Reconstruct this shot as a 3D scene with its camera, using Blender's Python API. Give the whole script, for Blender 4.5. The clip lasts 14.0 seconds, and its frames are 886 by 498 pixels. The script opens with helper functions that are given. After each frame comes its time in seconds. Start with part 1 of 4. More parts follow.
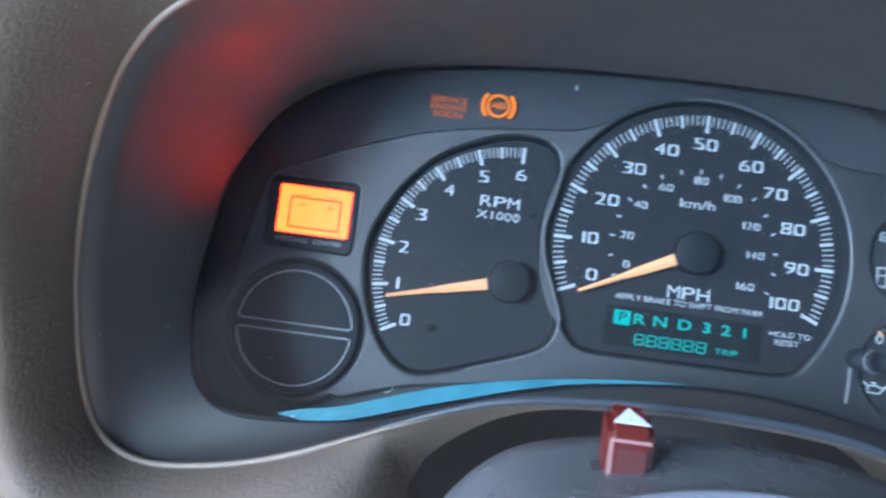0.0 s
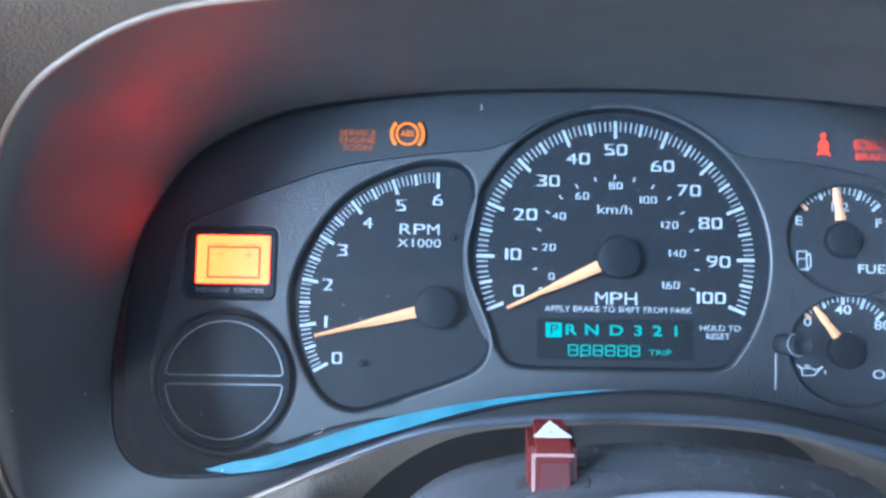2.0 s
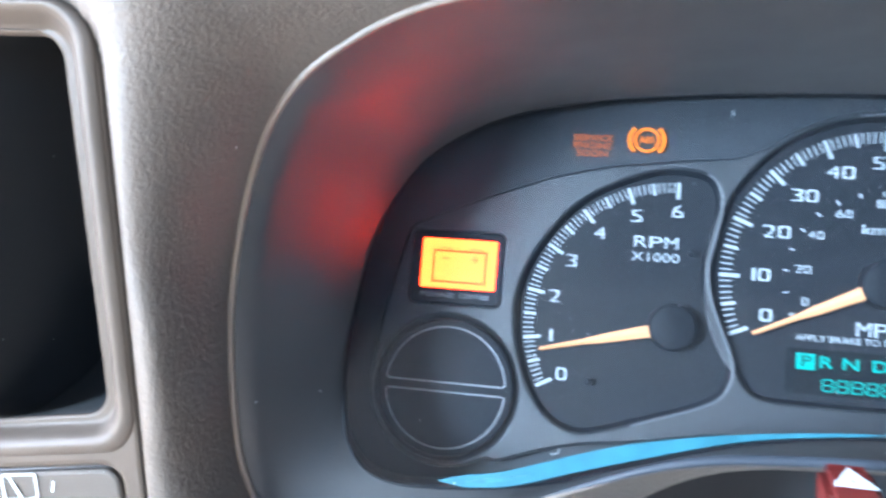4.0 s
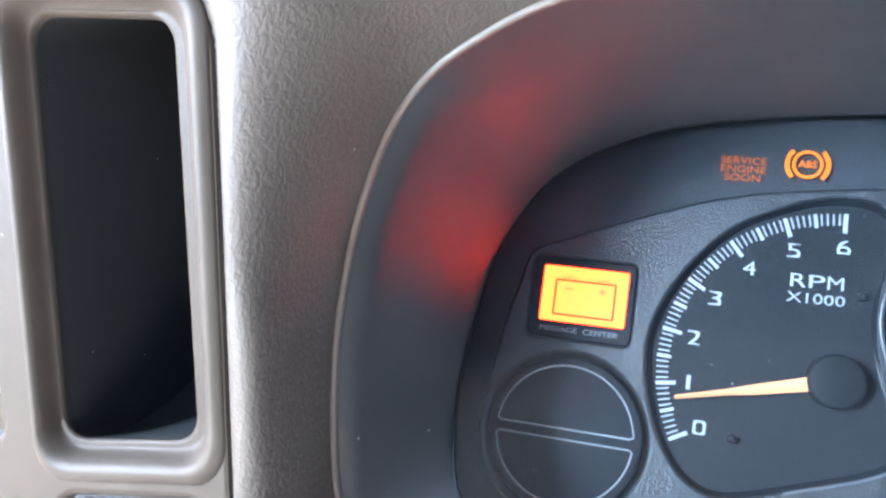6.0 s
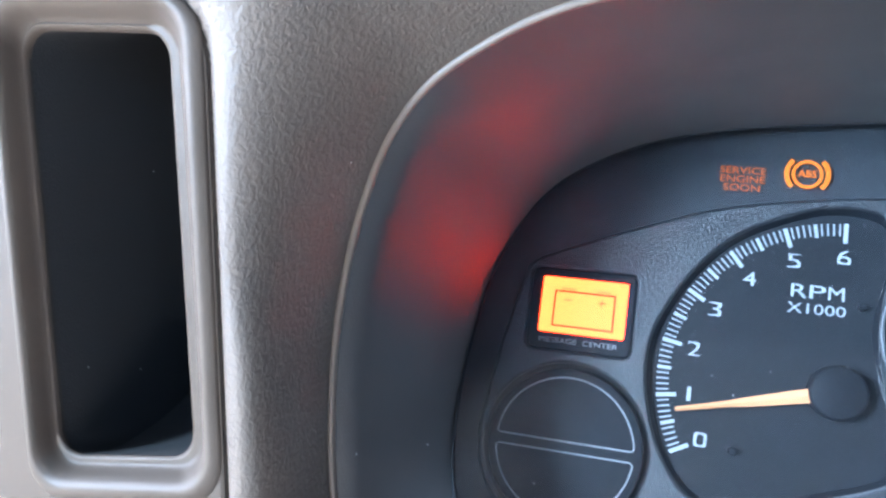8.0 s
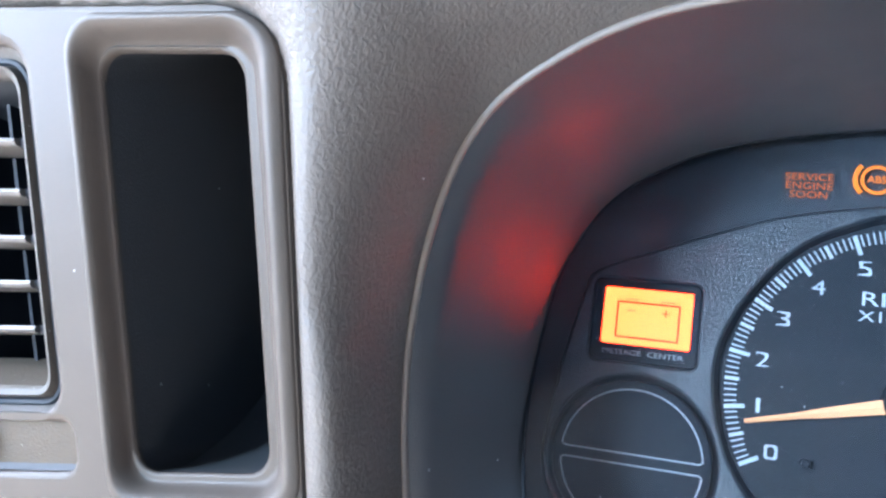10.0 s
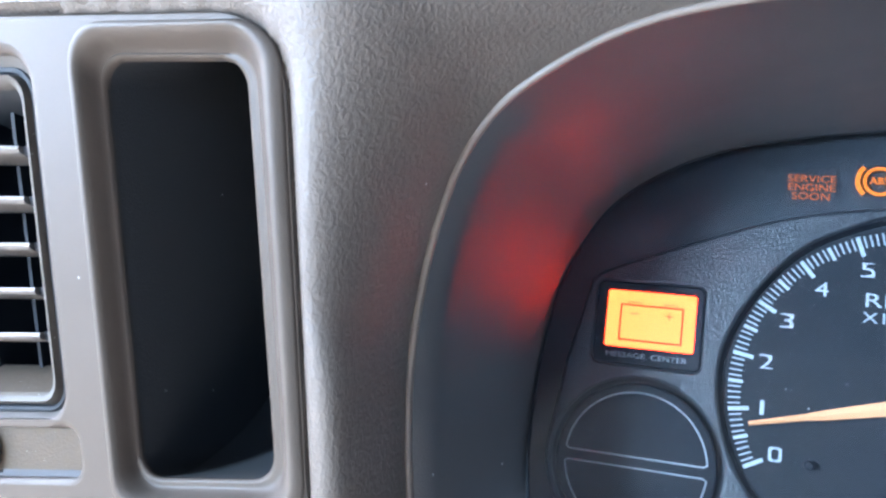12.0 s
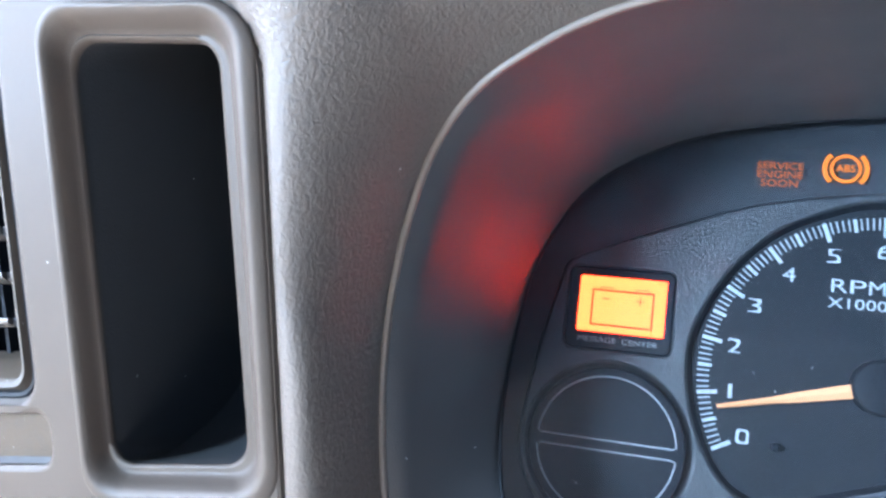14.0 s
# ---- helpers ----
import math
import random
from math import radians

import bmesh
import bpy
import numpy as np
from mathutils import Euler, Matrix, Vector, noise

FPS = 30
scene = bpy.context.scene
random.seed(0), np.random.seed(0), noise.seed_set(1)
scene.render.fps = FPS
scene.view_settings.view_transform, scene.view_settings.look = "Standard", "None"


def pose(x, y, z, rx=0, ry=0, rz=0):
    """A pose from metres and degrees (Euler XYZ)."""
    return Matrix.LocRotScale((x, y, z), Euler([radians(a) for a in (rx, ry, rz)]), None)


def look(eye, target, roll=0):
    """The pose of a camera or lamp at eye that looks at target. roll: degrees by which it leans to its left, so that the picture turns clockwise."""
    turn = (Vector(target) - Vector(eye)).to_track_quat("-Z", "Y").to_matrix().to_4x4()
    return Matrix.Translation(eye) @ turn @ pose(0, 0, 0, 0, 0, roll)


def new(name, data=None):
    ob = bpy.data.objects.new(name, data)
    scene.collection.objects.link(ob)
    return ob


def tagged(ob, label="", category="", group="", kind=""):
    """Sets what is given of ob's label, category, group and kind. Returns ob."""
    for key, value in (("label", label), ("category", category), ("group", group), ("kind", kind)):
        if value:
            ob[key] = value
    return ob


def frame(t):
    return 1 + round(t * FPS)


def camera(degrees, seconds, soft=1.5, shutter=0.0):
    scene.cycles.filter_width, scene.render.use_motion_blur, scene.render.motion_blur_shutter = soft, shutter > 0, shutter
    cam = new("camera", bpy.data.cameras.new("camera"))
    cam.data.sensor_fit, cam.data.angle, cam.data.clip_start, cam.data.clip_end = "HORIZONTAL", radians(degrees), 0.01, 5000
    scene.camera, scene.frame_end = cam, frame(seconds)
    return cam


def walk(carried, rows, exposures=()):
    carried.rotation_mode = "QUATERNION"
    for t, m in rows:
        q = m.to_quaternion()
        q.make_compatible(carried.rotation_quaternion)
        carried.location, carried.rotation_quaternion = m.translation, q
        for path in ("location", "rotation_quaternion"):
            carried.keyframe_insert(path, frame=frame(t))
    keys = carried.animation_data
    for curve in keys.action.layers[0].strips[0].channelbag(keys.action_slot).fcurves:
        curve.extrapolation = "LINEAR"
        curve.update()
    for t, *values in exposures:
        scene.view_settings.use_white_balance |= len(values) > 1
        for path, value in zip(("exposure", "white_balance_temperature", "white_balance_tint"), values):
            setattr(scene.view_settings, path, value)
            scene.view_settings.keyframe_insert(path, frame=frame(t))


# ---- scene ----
cam = camera(57.5, 14.0, soft=2.6, shutter=0.5)
# Everything is laid out in the frame of the instrument panel (x right, y away from the driver,
# z up along the dial face); W leans that frame back as it stands in the cab.
W = pose(0, 0, 1.05, -21, 0, 0)
PATH = [
    (0, (-0.1034, -0.3550, -0.0324), (-0.1193, 0.6433, 0.0235), 7.62),
    (0.5, (-0.0844, -0.3594, -0.0274), (-0.0677, 0.6382, 0.0394), 5.11),
    (1, (-0.0795, -0.3558, -0.0303), (-0.0420, 0.6407, 0.0450), 3.71),
    (1.5, (-0.0802, -0.3581, -0.0265), (-0.0476, 0.6363, 0.0737), 1.51),
    (2, (-0.0838, -0.3531, -0.0314), (-0.0628, 0.6420, 0.0647), 0.92),
    (2.5, (-0.0841, -0.3510, -0.0378), (-0.0787, 0.6461, 0.0380), 1.18),
    (3, (-0.0901, -0.3536, -0.0349), (-0.1069, 0.6430, 0.0457), 1.50),
    (3.5, (-0.1030, -0.3515, -0.0372), (-0.1671, 0.6414, 0.0629), 2.77),
    (4, (-0.1172, -0.3381, -0.0332), (-0.2845, 0.6424, 0.0703), 4.97),
    (4.2, (-0.1196, -0.3330, -0.0348), (-0.3180, 0.6412, 0.0733), 5.72),
    (6.3, (-0.1372, -0.3061, -0.0345), (-0.4107, 0.6459, 0.1028), 8.30),
    (6.5, (-0.1368, -0.3057, -0.0327), (-0.4079, 0.6477, 0.0993), 8.23),
    (7, (-0.1360, -0.3059, -0.0334), (-0.4058, 0.6470, 0.1053), 8.12),
    (7.5, (-0.1369, -0.3063, -0.0330), (-0.4068, 0.6464, 0.1070), 8.05),
    (8, (-0.1366, -0.3070, -0.0333), (-0.4106, 0.6437, 0.1115), 8.06),
    (8.5, (-0.1448, -0.3103, -0.0343), (-0.4435, 0.6331, 0.1096), 8.23),
    (9, (-0.1482, -0.3095, -0.0324), (-0.4534, 0.6320, 0.1107), 7.92),
    (11.5, (-0.1489, -0.3098, -0.0310), (-0.4591, 0.6297, 0.1141), 7.30),
    (12, (-0.1485, -0.3102, -0.0309), (-0.4604, 0.6285, 0.1155), 7.27),
    (12.5, (-0.1489, -0.3100, -0.0311), (-0.4586, 0.6292, 0.1172), 7.27),
    (13, (-0.1489, -0.3098, -0.0307), (-0.4568, 0.6303, 0.1159), 7.36),
    (13.5, (-0.1491, -0.3100, -0.0306), (-0.4523, 0.6312, 0.1180), 7.16),
    (14, (-0.1486, -0.3107, -0.0313), (-0.4271, 0.6404, 0.1024), 7.09),
]
EXPOSURE = [(0.0, 2.73, 5650, 10), (0.5, 2.88, 4950, 10), (1.0, 3.19, 4850, 10), (1.5, 3.08, 4800, 10), (2.0, 3.0, 5350, 10), (2.5, 3.13, 5200, 10), (3.5, 3.35, 5600, 10), (4.0, 3.37, 5700, 10), (6.5, 3.35, 5650, 10), (9.0, 3.08, 5350, 10), (14.0, 3.03, 5350, 10)]
walk(cam, [(t, W @ look(eye, target, roll)) for t, eye, target, roll in PATH], EXPOSURE)

# ---- light ----
world = bpy.data.worlds.new("sky")
scene.world = world
world.use_nodes = True
wn = world.node_tree.nodes
sky = wn.new("ShaderNodeTexSky")
sky.sky_type = "NISHITA"
sky.sun_disc = False
sky.sun_elevation = radians(38)
sky.sun_rotation = radians(-57)
wn["Background"].inputs["Strength"].default_value = 0.05
world.node_tree.links.new(sky.outputs["Color"], wn["Background"].inputs["Color"])

sun = new("sun", bpy.data.lights.new("sun", "SUN"))
sun.data.energy, sun.data.angle, sun.data.color = 5.0, radians(0.5), (1.0, 0.93, 0.84)
sun.matrix_world = look((-0.66, 0.42, 0.62), (0, 0, 0))


def window_light(name, eye, target, w, h, power, colour):
    ob = new(name, bpy.data.lights.new(name, "AREA"))
    ob.data.shape, ob.data.size, ob.data.size_y = "RECTANGLE", w, h
    ob.data.energy, ob.data.color = power, colour
    ob.matrix_world = look(eye, target)
    return ob


# Lamps at unseen window openings, their powers tuned to the shading.
window_light("side_window_light", (-1.10, -0.42, 1.36), (0.0, -0.25, 1.02), 0.95, 0.60, 7.2, (0.96, 0.96, 1.0))
# Added fill from the left rear; no such window is seen.
window_light("side_rear_fill", (-0.93, -1.14, 1.50), (-0.1, -0.05, 1.02), 0.30, 0.50, 12.5, (0.68, 0.86, 1.0))
window_light("windscreen_light", (0.25, 0.50, 1.52), (0.1, -0.5, 1.0), 1.3, 0.45, 12.0, (0.60, 0.80, 1.0))
window_light("far_window_light", (1.24, -0.35, 1.36), (0.0, -0.2, 1.0), 0.8, 0.42, 0.03, (0.62, 0.81, 1.0))
window_light("rear_window_light", (0.10, -1.24, 1.48), (0.0, 0.0, 1.05), 1.1, 0.30, 0.3, (0.5, 0.74, 1.0))


# ---- materials ----
def material(name, colour, rough=0.5, metal=0.0, spread=0.25, spots=40.0, grain=0.0, grain_size=900.0, warp=0.0,
             dust=0.0, coat=0.0, emit=0.0, rough_spread=0.12, crisp=0.0, squash=1.0, spec=0.5, dust_size=260.0):
    """A plastic-like surface with colour drift, uneven gloss, moulded grain and a little dust."""
    m = bpy.data.materials.new(name)
    m.use_nodes = True
    nt = m.node_tree
    n, l = nt.nodes, nt.links
    b = n["Principled BSDF"]
    co = n.new("ShaderNodeTexCoord")
    big = n.new("ShaderNodeTexNoise")
    big.inputs["Scale"].default_value, big.inputs["Detail"].default_value = spots, 6.0
    l.new(co.outputs["Object"], big.inputs["Vector"])
    ramp = n.new("ShaderNodeMix")
    ramp.data_type = "RGBA"
    c = Vector(colour)
    ramp.inputs["A"].default_value = (*(c * (1 - spread)), 1)
    ramp.inputs["B"].default_value = (*(c * (1 + spread)), 1)
    l.new(big.outputs["Fac"], ramp.inputs["Factor"])
    out = ramp.outputs["Result"]
    if dust:
        fine = n.new("ShaderNodeTexVoronoi")
        fine.inputs["Scale"].default_value = dust_size
        l.new(co.outputs["Object"], fine.inputs["Vector"])
        less = n.new("ShaderNodeMapRange")
        less.inputs["From Min"].default_value, less.inputs["From Max"].default_value = 0.10, 0.04
        l.new(fine.outputs["Distance"], less.inputs["Value"])
        pick = n.new("ShaderNodeMath")
        pick.operation = "GREATER_THAN"
        pick.inputs[1].default_value = 1.0 - dust
        sep = n.new("ShaderNodeSeparateColor")
        l.new(fine.outputs["Color"], sep.inputs["Color"])
        l.new(sep.outputs["Red"], pick.inputs[0])
        both = n.new("ShaderNodeMath")
        both.operation = "MULTIPLY"
        l.new(less.outputs["Result"], both.inputs[0])
        l.new(pick.outputs["Value"], both.inputs[1])
        mix = n.new("ShaderNodeMix")
        mix.data_type = "RGBA"
        mix.inputs["B"].default_value = (0.42, 0.42, 0.42, 1)
        l.new(both.outputs["Value"], mix.inputs["Factor"])
        l.new(out, mix.inputs["A"])
        out = mix.outputs["Result"]
    l.new(out, b.inputs["Base Color"])
    rr = n.new("ShaderNodeMapRange")
    rr.inputs["To Min"].default_value = max(0.02, rough - rough_spread)
    rr.inputs["To Max"].default_value = min(1.0, rough + rough_spread)
    l.new(big.outputs["Fac"], rr.inputs["Value"])
    l.new(rr.outputs["Result"], b.inputs["Roughness"])
    b.inputs["Metallic"].default_value = metal
    b.inputs["Coat Weight"].default_value = coat
    b.inputs["Specular IOR Level"].default_value = spec
    if grain:
        g = n.new("ShaderNodeTexNoise")
        g.inputs["Scale"].default_value, g.inputs["Detail"].default_value = grain_size, 2.0
        g.inputs["Distortion"].default_value = warp
        lay = n.new("ShaderNodeMapping")
        lay.inputs["Scale"].default_value = (1.0, 1.0, squash)
        lay.inputs["Rotation"].default_value = (0.0, radians(25), 0.0)
        l.new(co.outputs["Object"], lay.inputs["Vector"])
        l.new(lay.outputs["Vector"], g.inputs["Vector"])
        bump = n.new("ShaderNodeBump")
        bump.inputs["Strength"].default_value = grain
        bump.inputs["Distance"].default_value = 0.0008
        height = g.outputs["Fac"]
        if crisp:
            edge = n.new("ShaderNodeMapRange")
            edge.interpolation_type = "SMOOTHSTEP"
            edge.inputs["From Min"].default_value, edge.inputs["From Max"].default_value = 0.5 - crisp, 0.5 + crisp
            l.new(height, edge.inputs["Value"])
            height = edge.outputs["Result"]
        l.new(height, bump.inputs["Height"])
        l.new(bump.outputs["Normal"], b.inputs["Normal"])
    if emit:
        b.inputs["Emission Color"].default_value = (*colour, 1)
        b.inputs["Emission Strength"].default_value = emit
    return m


def lens_material():
    m = bpy.data.materials.new("clear_lens")
    m.use_nodes = True
    n, l = m.node_tree.nodes, m.node_tree.links
    n.remove(n["Principled BSDF"])
    clear, gloss, mix = n.new("ShaderNodeBsdfTransparent"), n.new("ShaderNodeBsdfGlossy"), n.new("ShaderNodeMixShader")
    clear.inputs["Color"].default_value = (0.95, 0.96, 0.97, 1)
    gloss.inputs["Roughness"].default_value = 0.12
    fres = n.new("ShaderNodeFresnel")
    fres.inputs["IOR"].default_value = 1.45
    l.new(fres.outputs["Fac"], mix.inputs["Fac"])
    l.new(clear.outputs["BSDF"], mix.inputs[1])
    l.new(gloss.outputs["BSDF"], mix.inputs[2])
    sky_veil, both, co, spot, fac = n.new("ShaderNodeBsdfDiffuse"), n.new("ShaderNodeMixShader"), n.new("ShaderNodeTexCoord"), n.new("ShaderNodeTexNoise"), n.new("ShaderNodeMapRange")
    # Bluish diffuse veil painted in for sky reflected by the lens.
    sky_veil.inputs["Color"].default_value = (0.50, 0.62, 0.80, 1)
    spot.inputs["Scale"].default_value, spot.inputs["Detail"].default_value = 28.0, 5.0
    fac.inputs["To Min"].default_value, fac.inputs["To Max"].default_value = 0.0010, 0.0036
    l.new(co.outputs["Object"], spot.inputs["Vector"])
    l.new(spot.outputs["Fac"], fac.inputs["Value"])
    l.new(fac.outputs["Result"], both.inputs["Fac"])
    l.new(mix.outputs["Shader"], both.inputs[1])
    l.new(sky_veil.outputs["BSDF"], both.inputs[2])
    l.new(both.outputs["Shader"], n["Material Output"].inputs["Surface"])
    return m


PAD = material("grained_dash_skin", (0.069, 0.056, 0.047), 0.50, grain=0.27, grain_size=780, warp=0.8, crisp=0.25, squash=0.6, spec=0.38, dust=0.01)
HOOD = material("hood_plastic", (0.0275, 0.0277, 0.0295), 0.51, grain=0.15, grain_size=1800, dust=0.008)
ROLL = material("lip_plastic", (0.026, 0.032, 0.042), 0.40, spec=0.5, grain=0.08, grain_size=1800)
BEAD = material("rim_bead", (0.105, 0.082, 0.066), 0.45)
# Pale glint at the end of the blue reflection, put into colour.
SPARKLE = material("pale_reflection_glint", (0.030, 0.12, 0.15), 0.4, spread=0.5, spots=400)
TRIM = material("satin_grey_trim", (0.047, 0.0365, 0.029), 0.50, spec=0.25, grain=0.12, grain_size=2600, dust=0.02)
TRIMDARK = material("dull_grey_trim", (0.034, 0.027, 0.021), 0.65, grain=0.25, grain_size=1300, spread=0.4, spots=160, dust=0.3, dust_size=620)
LINER = material("black_liner", (0.024, 0.025, 0.029), 0.65, grain=0.2, grain_size=1500)
FACE = material("black_dial_face", (0.0062, 0.0080, 0.0115), 0.62, spec=0.3, dust=0.03, grain=0.06, grain_size=3000)
FACE2 = material("black_dial_recess", (0.011, 0.0128, 0.017), 0.65, dust=0.03)
BAND = material("smoked_band", (0.023, 0.027, 0.033), 0.55, dust=0.01)
BEZEL = material("grained_bezel", (0.0140, 0.0162, 0.020), 0.42, spec=0.75, grain=0.32, grain_size=1300, warp=0.4, crisp=0.18, dust=0.03)
RING = material("bezel_edge_highlight", (0.085, 0.09, 0.10), 0.35)
BLACK = material("black_plastic", (0.009, 0.011, 0.015), 0.60, spec=0.2, grain=0.08, grain_size=2500, dust=0.03)
WHITE = material("white_print", (0.38, 0.415, 0.435), 0.6, spread=0.15, spots=200)
GREY = material("grey_print", (0.33, 0.355, 0.37), 0.6, spread=0.1)
# A slight glow is added to the needle colour.
NEEDLE = material("peach_needle", (0.66, 0.31, 0.145), 0.5, spread=0.08, emit=0.05)
LCD = material("dark_glass_display", (0.006, 0.008, 0.010), 0.55, spec=0.15, dust=0.03)
TEAL = material("teal_segment", (0.0, 0.075, 0.066), 0.4, spread=0.15, spots=250, emit=1.0)
AMBER = material("amber_screen", (1.0, 0.025, 0.0001), 0.3, spread=0.03, emit=3.8)
AMBER2 = material("amber_legend", (0.30, 0.075, 0.003), 0.4, spread=0.15, spots=300, emit=0.55)
AMBER3 = material("dull_orange_legend", (0.20, 0.045, 0.005), 0.4, spread=0.25, spots=300, emit=0.5)
HUB = material("black_hub", (0.0068, 0.0085, 0.0118), 0.6, spec=0.2, dust=0.04)
RED2 = material("red_legend", (0.25, 0.018, 0.006), 0.4, spread=0.2, spots=300, emit=0.9)
INK = material("screen_ink", (0.05, 0.010, 0.002), 0.7)
RED = material("red_switch_plastic", (0.066, 0.009, 0.008), 0.32, spread=0.15)
RED3 = material("worn_red_switch_face", (0.050, 0.011, 0.011), 0.40, spread=0.3)
COLUMN = material("column_plastic", (0.052, 0.057, 0.066), 0.26, grain=0.3, grain_size=1500, dust=0.30, dust_size=170)
# Paler than the column: the ridge's highlight is put into its colour.
LIP = material("column_ridge_highlight", (0.095, 0.105, 0.13), 0.38, spread=0.2, dust=0.1)
# Blue of the sky reflected in the lens, painted as a surface colour.
BLUE = material("blue_reflection", (0.022, 0.112, 0.150), 0.45, spread=0.5, spots=90, dust=0.08)
PALE = material("pink_chamfer_highlight", (0.20, 0.11, 0.11), 0.5)
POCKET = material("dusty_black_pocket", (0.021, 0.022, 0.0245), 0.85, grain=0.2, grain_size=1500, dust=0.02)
POCKETFLOOR = material("speckled_pocket_floor", (0.032, 0.033, 0.036), 0.8, spread=0.35, spots=120, dust=0.12, dust_size=420)
DUSTY = material("dusty_brown_plastic", (0.038, 0.025, 0.013), 0.75, grain=0.3, grain_size=1100, spread=0.45, spots=220, dust=0.3, dust_size=620)
SLAT = material("vent_slat_plastic", (0.070, 0.063, 0.058), 0.42, dust=0.1, dust_size=500)
# Pale surface of an added, unseen ledge that bounces sunlight upwards.
BOUNCE_LEDGE = material("pale_tan_bounce", (0.80, 0.68, 0.54), 0.9, grain=0.3, grain_size=300)
# Unseen lining, kept dark so little light bounces into the hood.
DARKLINING = material("taupe_lining", (0.045, 0.036, 0.029), 0.8, grain=0.3, grain_size=400)
# Pale raised floor, out of view, added as a bounce surface.
BOUNCE_FLOOR = material("tan_bounce_floor", (0.76, 0.68, 0.60), 0.9, grain=0.3, grain_size=500)
LENS = lens_material()
SCUFF_GLINT = material("scuff_and_glint", (0.09, 0.095, 0.105), 0.5)


# ---- building helpers ----
ORIGIN = {}


def thing(name, origin, label, category, kind="", group=""):
    """An Empty at a thing's base, in the frame of the instrument panel."""
    ob = new(name)
    ob.empty_display_size = 0.01
    ob.matrix_world = W @ Matrix.Translation(origin)
    ORIGIN[ob] = Vector(origin)
    return tagged(ob, label, category, group, kind)


def part(name, mesh, mat, parent, label="", sharp=35):
    """Links a mesh or bmesh, given in panel coordinates, as one part under a thing or a part."""
    plain = isinstance(mesh, bmesh.types.BMesh)
    if plain:
        me = bpy.data.meshes.new(name)
        mesh.to_mesh(me)
        mesh.free()
    else:
        me = mesh
        me.name = name
    o = ORIGIN[parent]
    me.transform(Matrix.Translation(-o))
    me.materials.clear()
    me.materials.append(mat)
    me.polygons.foreach_set("use_smooth", [True] * len(me.polygons))
    if len(me.polygons) and not plain:
        main = max(me.polygons, key=lambda f: f.area).normal.copy()
        for f in me.polygons:
            f.use_smooth = abs(f.normal.dot(main)) < 0.996
    me.set_sharp_from_angle(angle=radians(sharp))
    ob = new(name, me)
    ob.parent = parent
    ORIGIN[ob] = o
    if label:
        ob["label"] = label
    return ob


def shared(name, me, parent, m):
    """A further part on a mesh that is already there, at the pose m within its thing."""
    ob = new(name, me)
    ob.parent = parent
    ob.matrix_basis = m
    ORIGIN[ob] = ORIGIN[parent]
    return ob


def spline(knots, closed=True, steps=8):
    """Catmull-Rom through the knots."""
    k = [Vector(p) for p in knots]
    n = len(k)
    out = []
    for i in range(n if closed else n - 1):
        if closed:
            a, b, c, d = k[i - 1], k[i], k[(i + 1) % n], k[(i + 2) % n]
        else:
            a, b, c, d = k[max(i - 1, 0)], k[i], k[i + 1], k[min(i + 2, n - 1)]
        for s in range(steps):
            u = s / steps
            out.append(0.5 * (2 * b + (c - a) * u + (2 * a - 5 * b + 4 * c - d) * u * u + (3 * b - a - 3 * c + d) * u ** 3))
    if not closed:
        out.append(k[-1])
    return out


def polar(loop, count, squeeze=2.2):
    """The loop resampled at even angles, with its width squeezed first."""
    ang = np.unwrap([math.atan2(p[1], p[0] / squeeze) for p in loop])
    if ang[-1] < ang[0]:
        loop, ang = loop[::-1], -np.array(ang[::-1])
        ang = -ang
    xs, zs = np.array([p[0] for p in loop]), np.array([p[1] for p in loop])
    turn = 2 * math.pi
    aa = np.r_[ang - turn, ang, ang + turn]
    want = -math.pi + turn * np.arange(count) / count
    return np.c_[np.interp(want, aa, np.r_[xs, xs, xs]), np.interp(want, aa, np.r_[zs, zs, zs])]


def loft(rings, closed=True, cap=False):
    """A bmesh skin over rings of equal length."""
    bm = bmesh.new()
    rows = [[bm.verts.new(p) for p in r] for r in rings]
    n = len(rows[0])
    for a, b in zip(rows[:-1], rows[1:]):
        for i in range(n if closed else n - 1):
            j = (i + 1) % n
            bm.faces.new((a[i], a[j], b[j], b[i]))
    if cap:
        bm.faces.new(rows[-1])
    bmesh.ops.recalc_face_normals(bm, faces=bm.faces)
    return bm


def rounded(x0, x1, z0, z1, r, n=6):
    """A rounded rectangle, counter-clockwise."""
    out = []
    for cx, cz, a in ((x1 - r, z0 + r, -90), (x1 - r, z1 - r, 0), (x0 + r, z1 - r, 90), (x0 + r, z0 + r, 180)):
        out += [(cx + r * math.cos(radians(a + 90 * i / n)), cz + r * math.sin(radians(a + 90 * i / n))) for i in range(n + 1)]
    return out


def circle(cx, cz, r, n=64, a0=0, a1=360):
    full = a1 - a0 >= 360
    return [(cx + r * math.cos(radians(a0 + (a1 - a0) * i / (n if full else n - 1))),
             cz + r * math.sin(radians(a0 + (a1 - a0) * i / (n if full else n - 1)))) for i in range(n)]


def from_curve(cu, place):
    ob = bpy.data.objects.new("tmp", cu)
    me = bpy.data.meshes.new_from_object(ob)
    bpy.data.objects.remove(ob)
    bpy.data.curves.remove(cu)
    co = np.empty(len(me.vertices) * 3)
    me.vertices.foreach_get("co", co)
    co = co.reshape(-1, 3)
    me.vertices.foreach_set("co", np.array([place(*p) for p in co]).ravel())
    me.update()
    return me


